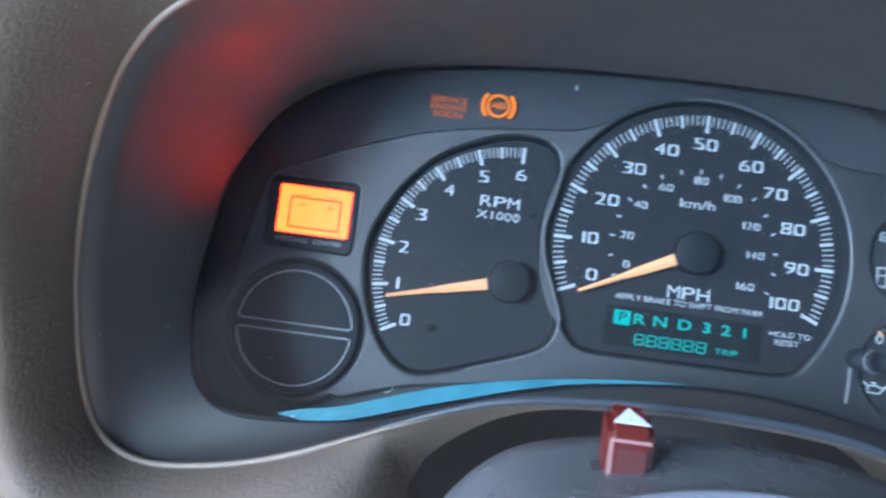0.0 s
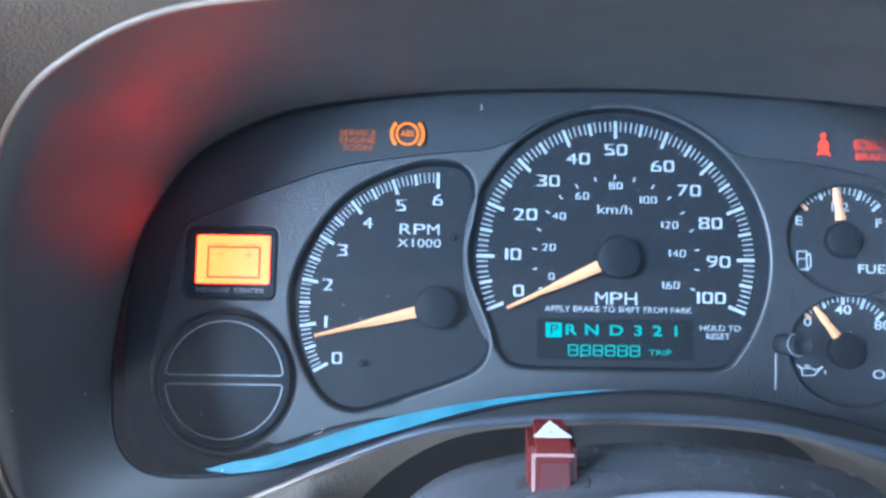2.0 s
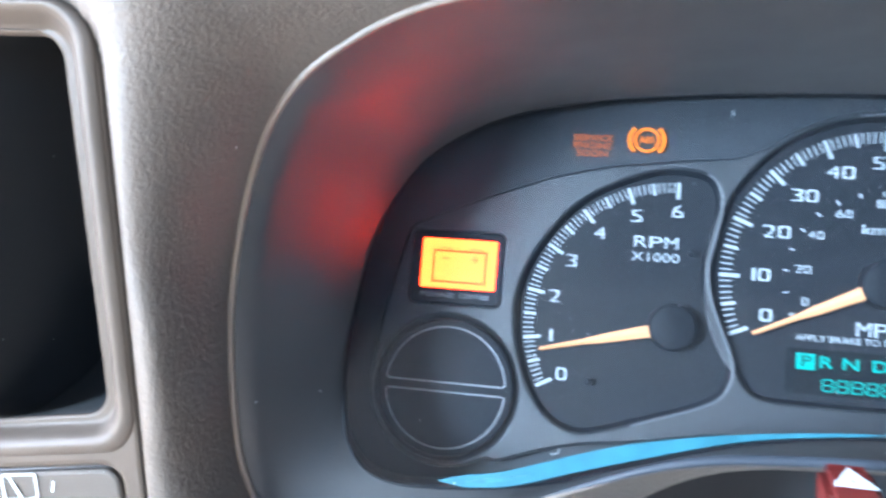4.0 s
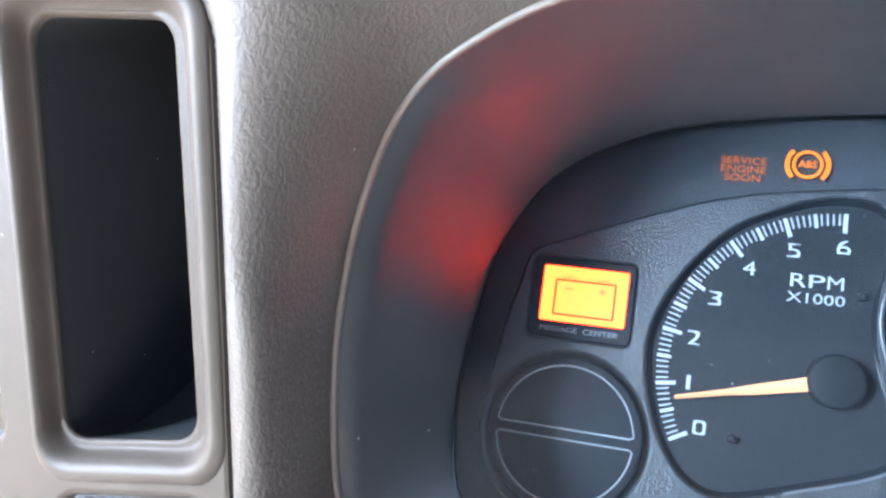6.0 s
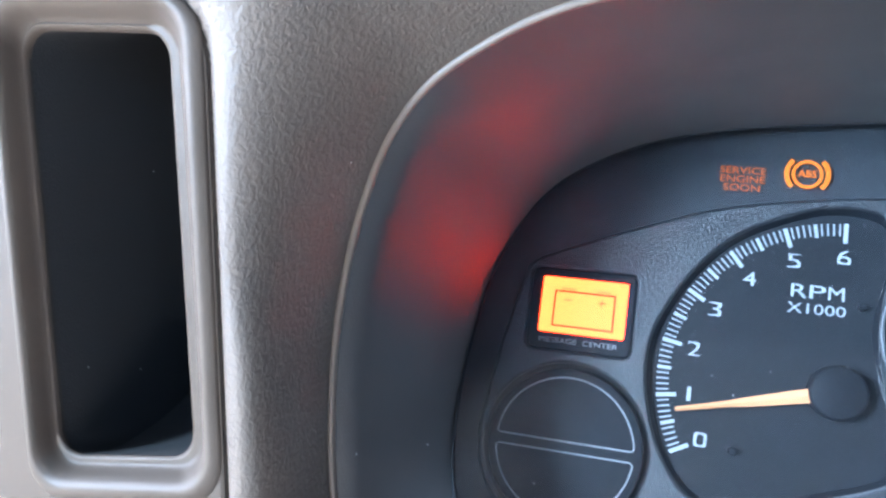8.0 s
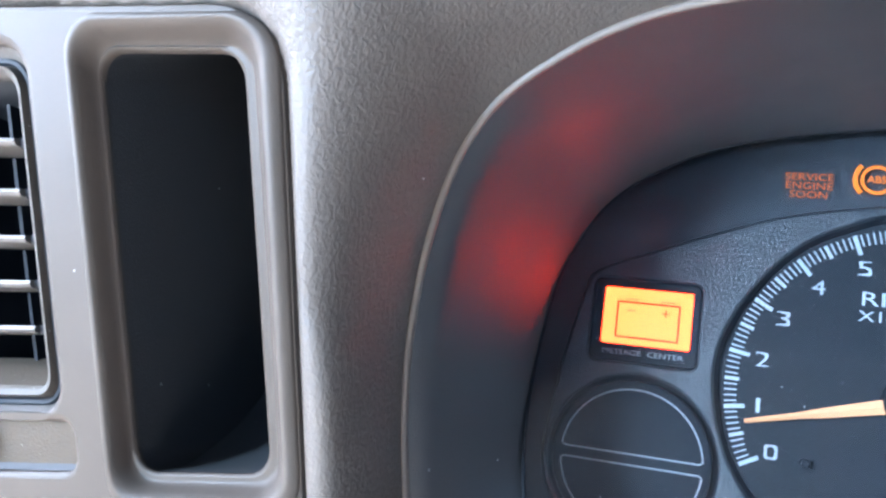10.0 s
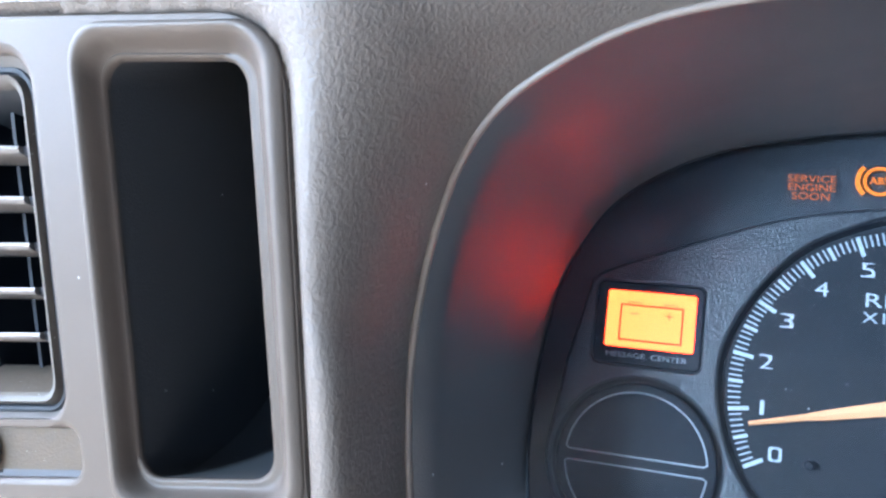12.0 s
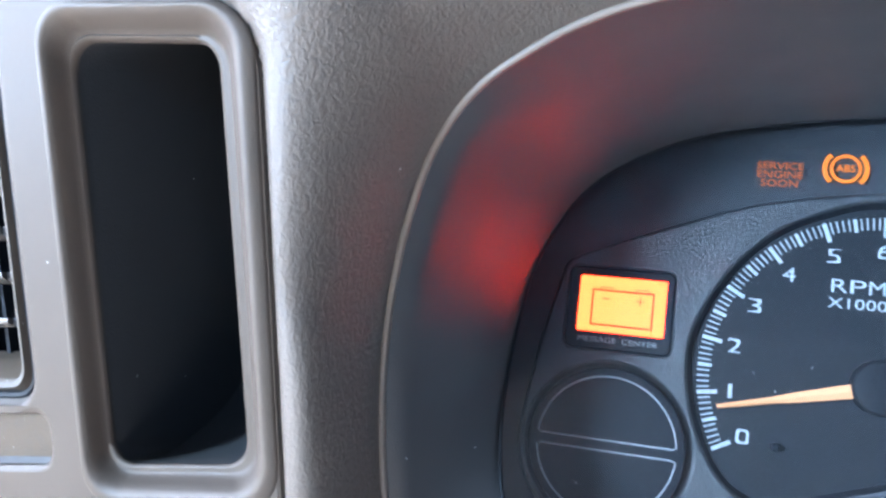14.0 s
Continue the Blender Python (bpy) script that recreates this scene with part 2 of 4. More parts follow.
def plate(loops, y, thick, bevel=0.0, place=None):
    """A plate with holes in the x-z plane: its back lies at y, its front thick nearer to the driver."""
    cu = bpy.data.curves.new("tmp", "CURVE")
    cu.dimensions, cu.fill_mode = "2D", "BOTH"
    for loop in loops:
        s = cu.splines.new("POLY")
        s.points.add(len(loop) - 1)
        s.points.foreach_set("co", np.array([(p[0], p[1], 0, 1) for p in loop]).ravel())
        s.use_cyclic_u = True
    cu.extrude = max(thick / 2 - bevel, 0.00001)
    cu.bevel_depth, cu.bevel_resolution, cu.offset = bevel, 2, -bevel
    mid = y - thick / 2
    return from_curve(cu, place or (lambda u, v, w: (u, mid - w, v)))


def lettering(text, x, z, size, y, stretch=1.0, bold=0.0, strike=0.0, turn=0.0, align="CENTER"):
    """Raised print in the built-in font; size is the height of a capital."""
    cu = bpy.data.curves.new("tmp", "FONT")
    cu.body, cu.size, cu.align_x, cu.align_y = text, 1.0, align, "CENTER"
    cu.resolution_u, cu.offset, cu.extrude = 3, bold, 0.0
    k = size / 0.70
    c, s = math.cos(radians(turn)), math.sin(radians(turn))

    def place(u, v, w):
        u, v = u * k * stretch, v * k
        return (x + c * u - s * v, y, z + s * u + c * v)
    me = from_curve(cu, place)
    if not strike:
        return me
    bm = bmesh.new()
    bm.from_mesh(me)
    me.transform(Matrix.Translation((strike * size, -0.00008, 0)))
    bm.from_mesh(me)
    bpy.data.meshes.remove(me)
    return bm


def numeral(text, x, z, size, y, wide=0.94, gap=0.20):
    """Broad square-shouldered figures: each glyph of the built-in font is set into its own box."""
    widths = [(0.27 if ch == "1" else wide) * size for ch in text]
    left = x - (sum(widths) + gap * size * (len(text) - 1)) / 2
    bm = bmesh.new()
    for ch, w in zip(text, widths):
        cu = bpy.data.curves.new("tmp", "FONT")
        cu.body, cu.resolution_u = ch, 6
        me = from_curve(cu, lambda u, v, t: (u, 0.0, v))
        co = np.empty(len(me.vertices) * 3)
        me.vertices.foreach_get("co", co)
        co = co.reshape(-1, 3)
        lo, hi = co.min(0), co.max(0)
        p = np.c_[2 * (co[:, 0] - lo[0]) / (hi[0] - lo[0]) - 1, 2 * (co[:, 2] - lo[2]) / (hi[2] - lo[2]) - 1]
        if ch in "0235689":
            r = np.hypot(p[:, 0], p[:, 1]) + 1e-9
            f = ((np.abs(p[:, 0]) / r) ** 5 + (np.abs(p[:, 1]) / r) ** 5) ** -0.2
            p = np.clip(p * (1 + (f - 1) * np.minimum(r, 1.0))[:, None], -1, 1)
        me.vertices.foreach_set("co", np.c_[left + (p[:, 0] + 1) / 2 * w, np.full(len(p), y), z + p[:, 1] / 2 * size].ravel())
        bm.from_mesh(me)
        bpy.data.meshes.remove(me)
        left += w + gap * size
    return bm


def bars(rects, y, turn=0.0):
    """Flat raised bars (x0, x1, z0, z1) as one mesh."""
    bm = bmesh.new()
    for x0, x1, z0, z1 in rects:
        bmesh.ops.create_cube(bm, size=1, matrix=Matrix.LocRotScale(((x0 + x1) / 2, y, (z0 + z1) / 2), None, (x1 - x0, 0.0002, z1 - z0)))
    return bm


def tube(points, r, n=8, closed=False):
    """A round bead along points (x, y, z)."""
    p = [Vector(q) for q in points]
    rings = []
    for i, q in enumerate(p):
        a = p[i - 1] if (i or closed) else q
        b = p[(i + 1) % len(p)] if (i < len(p) - 1 or closed) else q
        d = (b - a).normalized()
        u = d.cross(Vector((0.1, 1, 0.05))).normalized()
        v = d.cross(u)
        k = r[i] if isinstance(r, list) else r
        rings.append([q + k * (math.cos(2 * math.pi * j / n) * u + math.sin(2 * math.pi * j / n) * v) for j in range(n)])
    if closed:
        rings.append(rings[0])
    return loft(rings)


def spun(cx, cz, profile, n=48):
    """A body turned about the y axis: profile of (radius, y)."""
    rings = [[(cx + max(r, 1e-5) * math.cos(2 * math.pi * i / n), y, cz + max(r, 1e-5) * math.sin(2 * math.pi * i / n)) for i in range(n)] for r, y in profile]
    return loft(rings, cap=True)


# ---- the hood over the dials and the dash skin ----
def rim_y(z):
    return -0.1005 - 0.26 * z


def lens_y(z):
    return -0.0325 + 0.373 * z


RINGS = 400
RIM = polar(spline([(0.1362, 0.076), (0.0639, 0.0772), (-0.0196, 0.0742), (-0.0706, 0.0717), (-0.1222, 0.0675), (-0.1544, 0.0636), (-0.1748, 0.0577), (-0.1916, 0.0488), (-0.2038, 0.0396), (-0.2128, 0.0271), (-0.2188, 0.0118), (-0.2235, -0.0089), (-0.226, -0.0349), (-0.2247, -0.0646), (-0.2207, -0.0847), (-0.2131, -0.0975), (-0.1986, -0.1031), (-0.1749, -0.1005), (-0.1504, -0.0935), (-0.1164, -0.0788), (-0.0852, -0.0678), (-0.0565, -0.0635), (-0.0129, -0.0616), (0.0327, -0.0644), (0.0714, -0.0745), (0.1112, -0.0897), (0.151, -0.0993), (0.1809, -0.0906), (0.2058, -0.0494), (0.2166, 0.0109), (0.1976, 0.0608)]), RINGS)
EDGE = polar(spline([(-0.1981, -0.0118), (-0.1963, 0.0033), (-0.1915, 0.0183), (-0.1833, 0.0342), (-0.1701, 0.0471), (-0.15, 0.0584), (-0.1259, 0.0653), (-0.09, 0.0707), (-0.0402, 0.0741), (0.0196, 0.0751), (0.0695, 0.0727), (0.1295, 0.0668), (0.17, 0.052), (0.1894, 0.0203), (0.1936, -0.0299), (0.1852, -0.0707), (0.1551, -0.083), (0.114, -0.0748), (0.0627, -0.0615), (0.0218, -0.0548), (-0.0188, -0.0548), (-0.0595, -0.061), (-0.0982, -0.0722), (-0.1257, -0.0799), (-0.1584, -0.0845), (-0.1799, -0.0835), (-0.192, -0.0737), (-0.1973, -0.0553), (-0.1989, -0.033)]), RINGS)


def ring_normals(loop):
    d = np.roll(loop, -1, 0) - np.roll(loop, 1, 0)
    d /= np.linalg.norm(d, axis=1)[:, None]
    out = np.c_[d[:, 1], -d[:, 0]]
    return out * np.sign((out * loop).sum(1).mean())


OUT = ring_normals(RIM)


def smooth(v):
    v = min(max(v, 0.0), 1.0)
    return v * v * (3 - 2 * v)


def hood_point(i, t):
    r, e, o = RIM[i], EDGE[i], OUT[i]
    low = max(0.0, -o[1])
    gap = rim_y(r[1]) + 0.006 - lens_y(e[1])
    foot = lens_y(e[1]) + 0.5 * (gap + math.hypot(gap, 0.012))
    steep = min(max(0.27 * (foot - rim_y(r[1])) / math.dist(r, e), 0.25), 0.6)
    steep += (0.86 - steep) * smooth((abs(o[0]) - 0.10) / 0.6)
    flare = 0.12 + 0.33 * smooth((o[1] - 0.6) / 0.4)
    wall = steep * (1 - t) + (1 - steep) * (1 - min(t / flare, 1)) ** 2
    x, z = e + (r - e) * (wall + (1 - t ** 1.8 - wall) * smooth(low * 1.15))
    y = (1 - t) * rim_y(r[1]) + t * foot
    return (x, y, z)


dash = thing("dashboard", (0, -0.05, -0.12), "dark grey grained plastic dashboard around the dials", "dashboard", kind="structure")
part("dial_hood", loft([[hood_point(i, t) for i in range(RINGS)] for t in (0, 0.03, 0.06, 0.09, 0.12, 0.15, 0.18, 0.22, 0.26, 0.3, 0.34, 0.38, 0.42, 0.46, 0.5, 0.55, 0.6, 0.66, 0.75, 0.84, 0.92, 1.0)]),
     HOOD, dash, "smooth charcoal inner wall of the dial hood", 60)
# The rim's highlight is painted into the bead's paler colour.
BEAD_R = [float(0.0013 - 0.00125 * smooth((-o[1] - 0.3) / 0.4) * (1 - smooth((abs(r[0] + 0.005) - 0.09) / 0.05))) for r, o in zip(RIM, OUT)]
part("hood_bead", tube([(r[0], rim_y(r[1]) - 0.0006, r[1]) for r in RIM], BEAD_R, closed=True), BEAD, dash, "thin bead along the hood's rim, its highlight painted pale", 60)

low_rim = sorted((i for i in range(RINGS) if OUT[i][1] < -0.3 and -0.175 < RIM[i][0] < 0.135), key=lambda i: RIM[i][0])
lip_r = [float(0.0003 + (0.0014 + 0.05 * max(0, RIM[i][0] - 0.05)) * smooth((RIM[i][0] + 0.145) / 0.08)) for i in low_rim]
part("hood_lip", tube([(RIM[i][0] - OUT[i][0] * q, rim_y(RIM[i][1]) + 0.2 * q, RIM[i][1] - OUT[i][1] * q) for i, q in zip(low_rim, lip_r)], lip_r, n=14), ROLL, dash, "smooth rounded navy lip under the dials", 60)


def lean(z):
    return -0.062 * (z + 0.015)


def trim_gap(x, z):
    """Distance outside the trim panel's outline (negative within it)."""
    qx, qz = x - (-0.2440 + 0.75 * lean(z) - 0.018), z - (0.048 - 0.018)
    return math.hypot(max(qx, 0), max(qz, 0)) + min(max(qx, qz), 0) - 0.018


SPAN = [min(max(trim_gap(*r) * 1.05, 0.0105), 0.045) for r in RIM]


def skin_point(i, s):
    r, o = RIM[i], OUT[i]
    low = smooth((-o[1] - 0.3) / 0.4)
    ax = abs(r[0] + 0.005)
    most = 0.0010 + 5 * max(0, ax - 0.05) ** 2 + 0.1 * smooth((ax - 0.112) / 0.03)
    d = s * (1 - low) + low * s * min(most, 0.1) / 0.1
    x, z = r[0] + o[0] * d, r[1] + o[1] * d
    flat = -0.1462 - 0.35 * min(z, 0.05) + 6.0 * max(0, z - 0.05) ** 2
    arch = low * (1 - smooth((ax - 0.10) / 0.04))
    y = rim_y(r[1]) + (flat - rim_y(r[1])) * (1 - (1 - min(d / SPAN[i], 1)) ** (2.35 + 9 * smooth((0.020 - SPAN[i]) / 0.010))) * (1 - 0.93 * arch)
    y += arch * 1.6 * d
    g = trim_gap(x, z)
    y += 0.0090 * (1 - min(max(g, 0) / 0.034, 1)) ** 2 + 0.0018 * (1 - smooth((g + 0.0005) / 0.002))
    y += 0.012 * smooth((-g - 0.0015) / 0.003)
    return (x, y, z)


rings = [[skin_point(i, s) for i in range(RINGS)] for s in [0.0002 * k for k in range(12)] + [0.0024 + 0.0008 * k for k in range(57)] + [0.0480 + 0.0013 * k for k in range(41)]]
rings.append([(x, y + 0.05, z) for x, y, z in rings[-1]])
skin = loft(rings)
bmesh.ops.delete(skin, geom=[v for v in skin.verts if trim_gap(v.co.x, v.co.z) < -0.0045], context="VERTS")
part("dash_skin", skin, PAD, dash, "grained charcoal dash skin", 60)
upper = [(y, z) for z, y in [(0.0478, -0.1508)] + [(0.05 + 0.01 * k, -0.1555 + 6.0 * (0.01 * k) ** 2) for k in range(15)]] + [(0.16, 0.215), (0.45, 0.31)]
part("dash_upper", loft([[(x, y, z) for y, z in upper] for x in np.linspace(-0.8, -0.268, 14)], closed=False), PAD, dash, "grained upper dash above the trim panel", 60)
on_skin = min((Vector(skin_point(i, d)) for i in range(RINGS) for d in (0.001, 0.003, 0.005, 0.007, 0.009)), key=lambda p: math.hypot(p.x + 0.2200, p.z - 0.0172))
on_hood = min((Vector(hood_point(i, t)) for i in range(RINGS) for t in (0.1, 0.2, 0.3)), key=lambda p: math.hypot(p.x + 0.2190, p.z + 0.0610))
for spot in (on_skin, on_hood):
    bm = bmesh.new()
    bmesh.ops.create_icosphere(bm, subdivisions=1, radius=0.00026, matrix=Matrix.LocRotScale(spot, None, (0.9, 0.7, 1.2)))
    part("lint_speck", bm, WHITE, dash, "white lint speck")
# Black sheet added behind the dash so the gap reads as shade.
part("gap_backing", plate([[(-0.6, -0.35), (0.7, -0.35), (0.7, 0.05), (-0.6, 0.05)]], 0.09, 0.01), LINER, dash)

# ---- the instrument cluster ----
cluster = thing("instrument_cluster", (0, 0, -0.08), "black instrument cluster with white numerals behind a clear lens", "instrument cluster")
part("housing", loft([[(e[0], lens_y(e[1]), e[1]) for e in EDGE],
                      [(e[0] * 1.075, 0.0028, e[1] * 1.10) for e in EDGE]]), BLACK, cluster, "matt black housing wall", 30)
part("gasket", tube([(e[0], lens_y(e[1]) - 0.0004, e[1]) for e in EDGE], 0.0005, 6, closed=True), HUB, cluster, "thin black gasket round the lens", 60)
part("warning_band", plate([[(e[0] * 1.075, e[1] * 1.10) for e in EDGE]], 0.006, 0.004), BAND, cluster, "smoked black band for warning lights")

TX, TZ = -0.079, -0.023
TACH = spline([(-0.069, 0.038), (-0.0640, 0.030), (-0.0655, 0.017), (-0.0685, 0.002), (-0.0665, -0.012), (-0.0605, -0.027), (-0.057, -0.038),
               (-0.0600, -0.047), (-0.069, -0.0525), (-0.087, -0.059), (-0.102, -0.064), (-0.113, -0.0665), (-0.122, -0.064), (-0.1295, -0.057),
               (-0.136, -0.045), (-0.140, -0.030), (-0.1405, -0.015), (-0.136, -0.001), (-0.127, 0.014), (-0.115, 0.0265), (-0.100, 0.0345), (-0.084, 0.0395)], steps=5)
SPEEDO = circle(0, 0, 0.0655, 60, -36, 216) + spline([(-0.0505, -0.0420), (-0.0475, -0.0452), (-0.0425, -0.0470), (-0.036, -0.0475), (-0.028, -0.0476), (-0.017, -0.0476), (0.0, -0.0476), (0.017, -0.0476), (0.028, -0.0476), (0.036, -0.0475), (0.0425, -0.0470), (0.0475, -0.0452), (0.0505, -0.0420)], closed=False, steps=3)
BEZ = spline([(-0.190, 0.006), (-0.1865, 0.0125), (-0.164, 0.0225), (-0.145, 0.030), (-0.125, 0.037), (-0.106, 0.0412), (-0.081, 0.0447), (-0.058, 0.047)], closed=False, steps=4) \
    + circle(0, 0, 0.0690, 24, 132, 45) \
    + spline([(0.060, 0.0455), (0.085, 0.0435), (0.13, 0.034), (0.165, 0.018), (0.176, -0.02), (0.170, -0.075), (0.15, -0.083), (0.12, -0.0775), (0.08, -0.067), (0.03, -0.0620), (-0.03, -0.0620),
              (-0.060, -0.0640), (-0.087, -0.0690), (-0.111, -0.0725), (-0.13, -0.0775), (-0.145, -0.083)], closed=False, steps=4) \
    + circle(-0.168, -0.055, 0.0325, 20, -55, -190) + [(-0.196, -0.02)]
BTN = (-0.168, -0.055)
FUEL, OIL = (0.1005, 0.0095), (0.1005, -0.0388)


def oval(cx, cz, more=0.0):
    return [(cx + 0.003 + (u - cx) * (0.0290 + more), cz + (v - cz) * (0.0240 + more)) for u, v in circle(cx, cz, 1.0, 48)]


def widen(loop, d):
    """The loop moved outwards by d."""
    p = np.array([(q[0], q[1]) for q in loop])
    t = np.roll(p, -1, 0) - np.roll(p, 1, 0)
    t /= np.linalg.norm(t, axis=1)[:, None] + 1e-12
    area = np.sum(p[:, 0] * np.roll(p[:, 1], -1) - np.roll(p[:, 0], -1) * p[:, 1])
    return [tuple(q) for q in p + d * np.sign(area) * np.c_[t[:, 1], -t[:, 0]]]


def recess(name, loop, gap, parent, label):
    """A sloping wall from bezel to sunken face, its shadow put in as black."""
    big = widen(loop, gap)
    part(name, loft([[(x, -0.0038, z) for x, z in big], [(x, -0.0002, z) for x, z in widen(loop, -0.0002)]]), BLACK, parent, label, 60)


TACH_BIG, SPEEDO_BIG = widen(TACH, 0.0014), widen(SPEEDO, 0.0012)
recess("recess_wall", TACH, 0.0014, cluster, "black sloping wall round the tachometer")
recess("recess_wall", SPEEDO, 0.0012, cluster, "black sloping wall round the speedometer")
part("recess_wall", loft([[(x, -0.0038, z) for x, z in circle(*BTN, 0.0302, 48)], [(x, 0.0005, z) for x, z in circle(*BTN, 0.0280, 48)]]), LINER, cluster, "black groove round the blank", 60)
part("bezel_plate", plate([BEZ, TACH_BIG, SPEEDO_BIG, rounded(-0.1868, -0.1482, -0.0208, 0.0098, 0.003), circle(*BTN, 0.0300, 48),
                           oval(*FUEL), oval(*OIL)], 0.0, 0.005, 0.0012),
     BEZEL, cluster, "slate grey grained bezel plate")
# Highlights on the lit right-hand bezel edges, painted as paler beads.
part("tach_edge", tube([(x, -0.0046, z) for x, z in widen(TACH, 0.0018)[0:48]], 0.0006), RING, cluster, "painted highlight on the edge beside the tachometer")
part("speedo_edge", tube([(x, -0.0046, z) for x, z in circle(0, 0, 0.0672, 60, -30, 100)], 0.0005), RING, cluster, "painted highlight on the edge of the speedometer")

tach = part("tachometer", plate([TACH], 0.0012, 0.0012), FACE, cluster, "matt black tachometer face")
speedo = part("speedometer", plate([SPEEDO], 0.0012, 0.0012), FACE, cluster, "matt black speedometer face")
fuel = part("fuel_gauge", plate([oval(*FUEL, 0.0004)], 0.0012, 0.0012), FACE2, cluster, "small black fuel gauge face")
oil = part("oil_gauge", plate([oval(*OIL, 0.0004)], 0.0012, 0.0012), FACE2, cluster, "small black oil pressure gauge face")


def tick_mesh(name, r0, r1, width, mat):
    bm = bmesh.new()
    bmesh.ops.create_cube(bm, size=1, matrix=Matrix.LocRotScale((0, -0.0002, (r0 + r1) / 2), None, (width, 0.0003, r1 - r0)))
    me = bpy.data.meshes.new(name)
    bm.to_mesh(me)
    bm.free()
    me.materials.append(mat)
    return me


def scale_ticks(dial, cx, cz, angles, kinds):
    """Ticks round (cx, cz); angle in degrees from +x; kinds picks the mesh."""
    o = ORIGIN[dial]
    for a, me in zip(angles, kinds):
        shared("tick", me, dial, Matrix.Translation(Vector((cx, 0, cz)) - o) @ pose(0, 0, 0, 0, 90 - a, 0))


major = tick_mesh("tick", 0.0537, 0.0616, 0.00145, WHITE)
middle = tick_mesh("tick", 0.0557, 0.0613, 0.00125, WHITE)
minor = tick_mesh("tick", 0.0568, 0.0613, 0.00048, WHITE)
scale_ticks(speedo, 0, 0, [202.5 - 2.25 * k for k in range(101)], [major if k % 10 == 0 else middle if k % 5 == 0 else minor for k in range(101)])
tmajor = tick_mesh("tick", 0.0526, 0.0596, 0.00140, WHITE)
tmiddle = tick_mesh("tick", 0.0545, 0.0594, 0.00120, WHITE)
tminor = tick_mesh("tick", 0.0552, 0.0594, 0.00048, WHITE)
scale_ticks(tach, TX, TZ, [90 + 19.7 * (6 - k / 10) for k in range(61)], [tmajor if k % 10 == 0 else tmiddle if k % 5 == 0 else tminor for k in range(61)])
kmh = tick_mesh("tick", 0.0352, 0.0372, 0.0006, WHITE)
scale_ticks(speedo, 0, 0, [202.5 - 2.25 * k / 1.609 for k in range(0, 161, 10)], [kmh] * 17)
smajor = tick_mesh("tick", 0.0200, 0.0246, 0.0014, WHITE)
sminor = tick_mesh("tick", 0.0212, 0.0244, 0.00055, WHITE)
sred = tick_mesh("tick", 0.0200, 0.0246, 0.0014, NEEDLE)
for dial, (cx, cz) in ((fuel, FUEL), (oil, OIL)):
    scale_ticks(dial, cx, cz, [137 - 94 * k / 16 for k in range(17)], [sred if k == 0 else smajor if k % 4 == 0 else sminor for k in range(17)])

for text, x, z in (("0", -0.0430, -0.0150), ("10", -0.0455, 0.0010), ("20", -0.0402, 0.0187), ("30", -0.0302, 0.0340), ("40", -0.0168, 0.0442), ("50", 0.0000, 0.0486),
                   ("60", 0.0210, 0.0416), ("70", 0.0328, 0.0308), ("80", 0.0422, 0.0163), ("90", 0.0455, -0.0008), ("100", 0.0420, -0.0168)):
    part("numeral", numeral(text, x, z, 0.0050, -0.0003), WHITE, speedo)
for text, x, z in (("0", -0.0285, -0.0085), ("20", -0.0297, 0.0043), ("40", -0.0253, 0.0183), ("60", -0.0150, 0.0275), ("80", 0.0, 0.0323), ("100", 0.0145, 0.0262),
                   ("120", 0.0240, 0.0152), ("140", 0.0272, 0.0026), ("160", 0.0242, -0.0115)):
    part("numeral", numeral(text, x, z, 0.0031, -0.0003, 0.86, 0.22), WHITE, speedo)
for text, x, z, size, stretch in (("km/h", -0.0005, 0.0215, 0.0040, 1.4), ("APPLY BRAKE TO SHIFT FROM PARK", 0.0010, -0.0227, 0.0025, 1.12),
                                  ("HOLD TO", 0.0458, -0.0302, 0.0025, 1.15), ("RESET", 0.0447, -0.0338, 0.0025, 1.15)):
    part("lettering", lettering(text, x, z, size, -0.0003, stretch, 0.0), WHITE, speedo)
part("lettering", numeral("MPH", 0.0000, -0.0178, 0.0054, -0.0003, 1.02, 0.18), WHITE, speedo)
for k in range(7):
    a = radians(90 + 19.7 * (6 - k))
    part("numeral", numeral(str(k), TX + 0.0482 * math.cos(a), TZ + 0.0475 * math.sin(a), 0.0050, -0.0003, 0.88), WHITE, tach)
part("lettering", numeral("RPM", -0.0868, 0.0112, 0.0047, -0.0003, 1.12, 0.18), WHITE, tach)
part("lettering", lettering("X1000", -0.0868, 0.0049, 0.0037, -0.0003, 1.35), WHITE, tach)
for dial, (cx, cz), words in ((fuel, FUEL, (("E", -0.0188, 0.0085), ("F", 0.0172, 0.0080), ("1/2", -0.0005, 0.0150), ("FUEL", 0.0150, -0.0125))),
                              (oil, OIL, (("0", -0.0160, 0.0120), ("40", 0.0, 0.0175), ("80", 0.0172, 0.0110), ("OIL", 0.0178, -0.0105)))):
    for text, dx, dz in words:
        part("lettering", lettering(text, cx + dx, cz + dz, 0.0039, -0.0003, 1.35, 0.014), WHITE, dial)
fx, fz = FUEL[0] - 0.0172, FUEL[1] - 0.0090
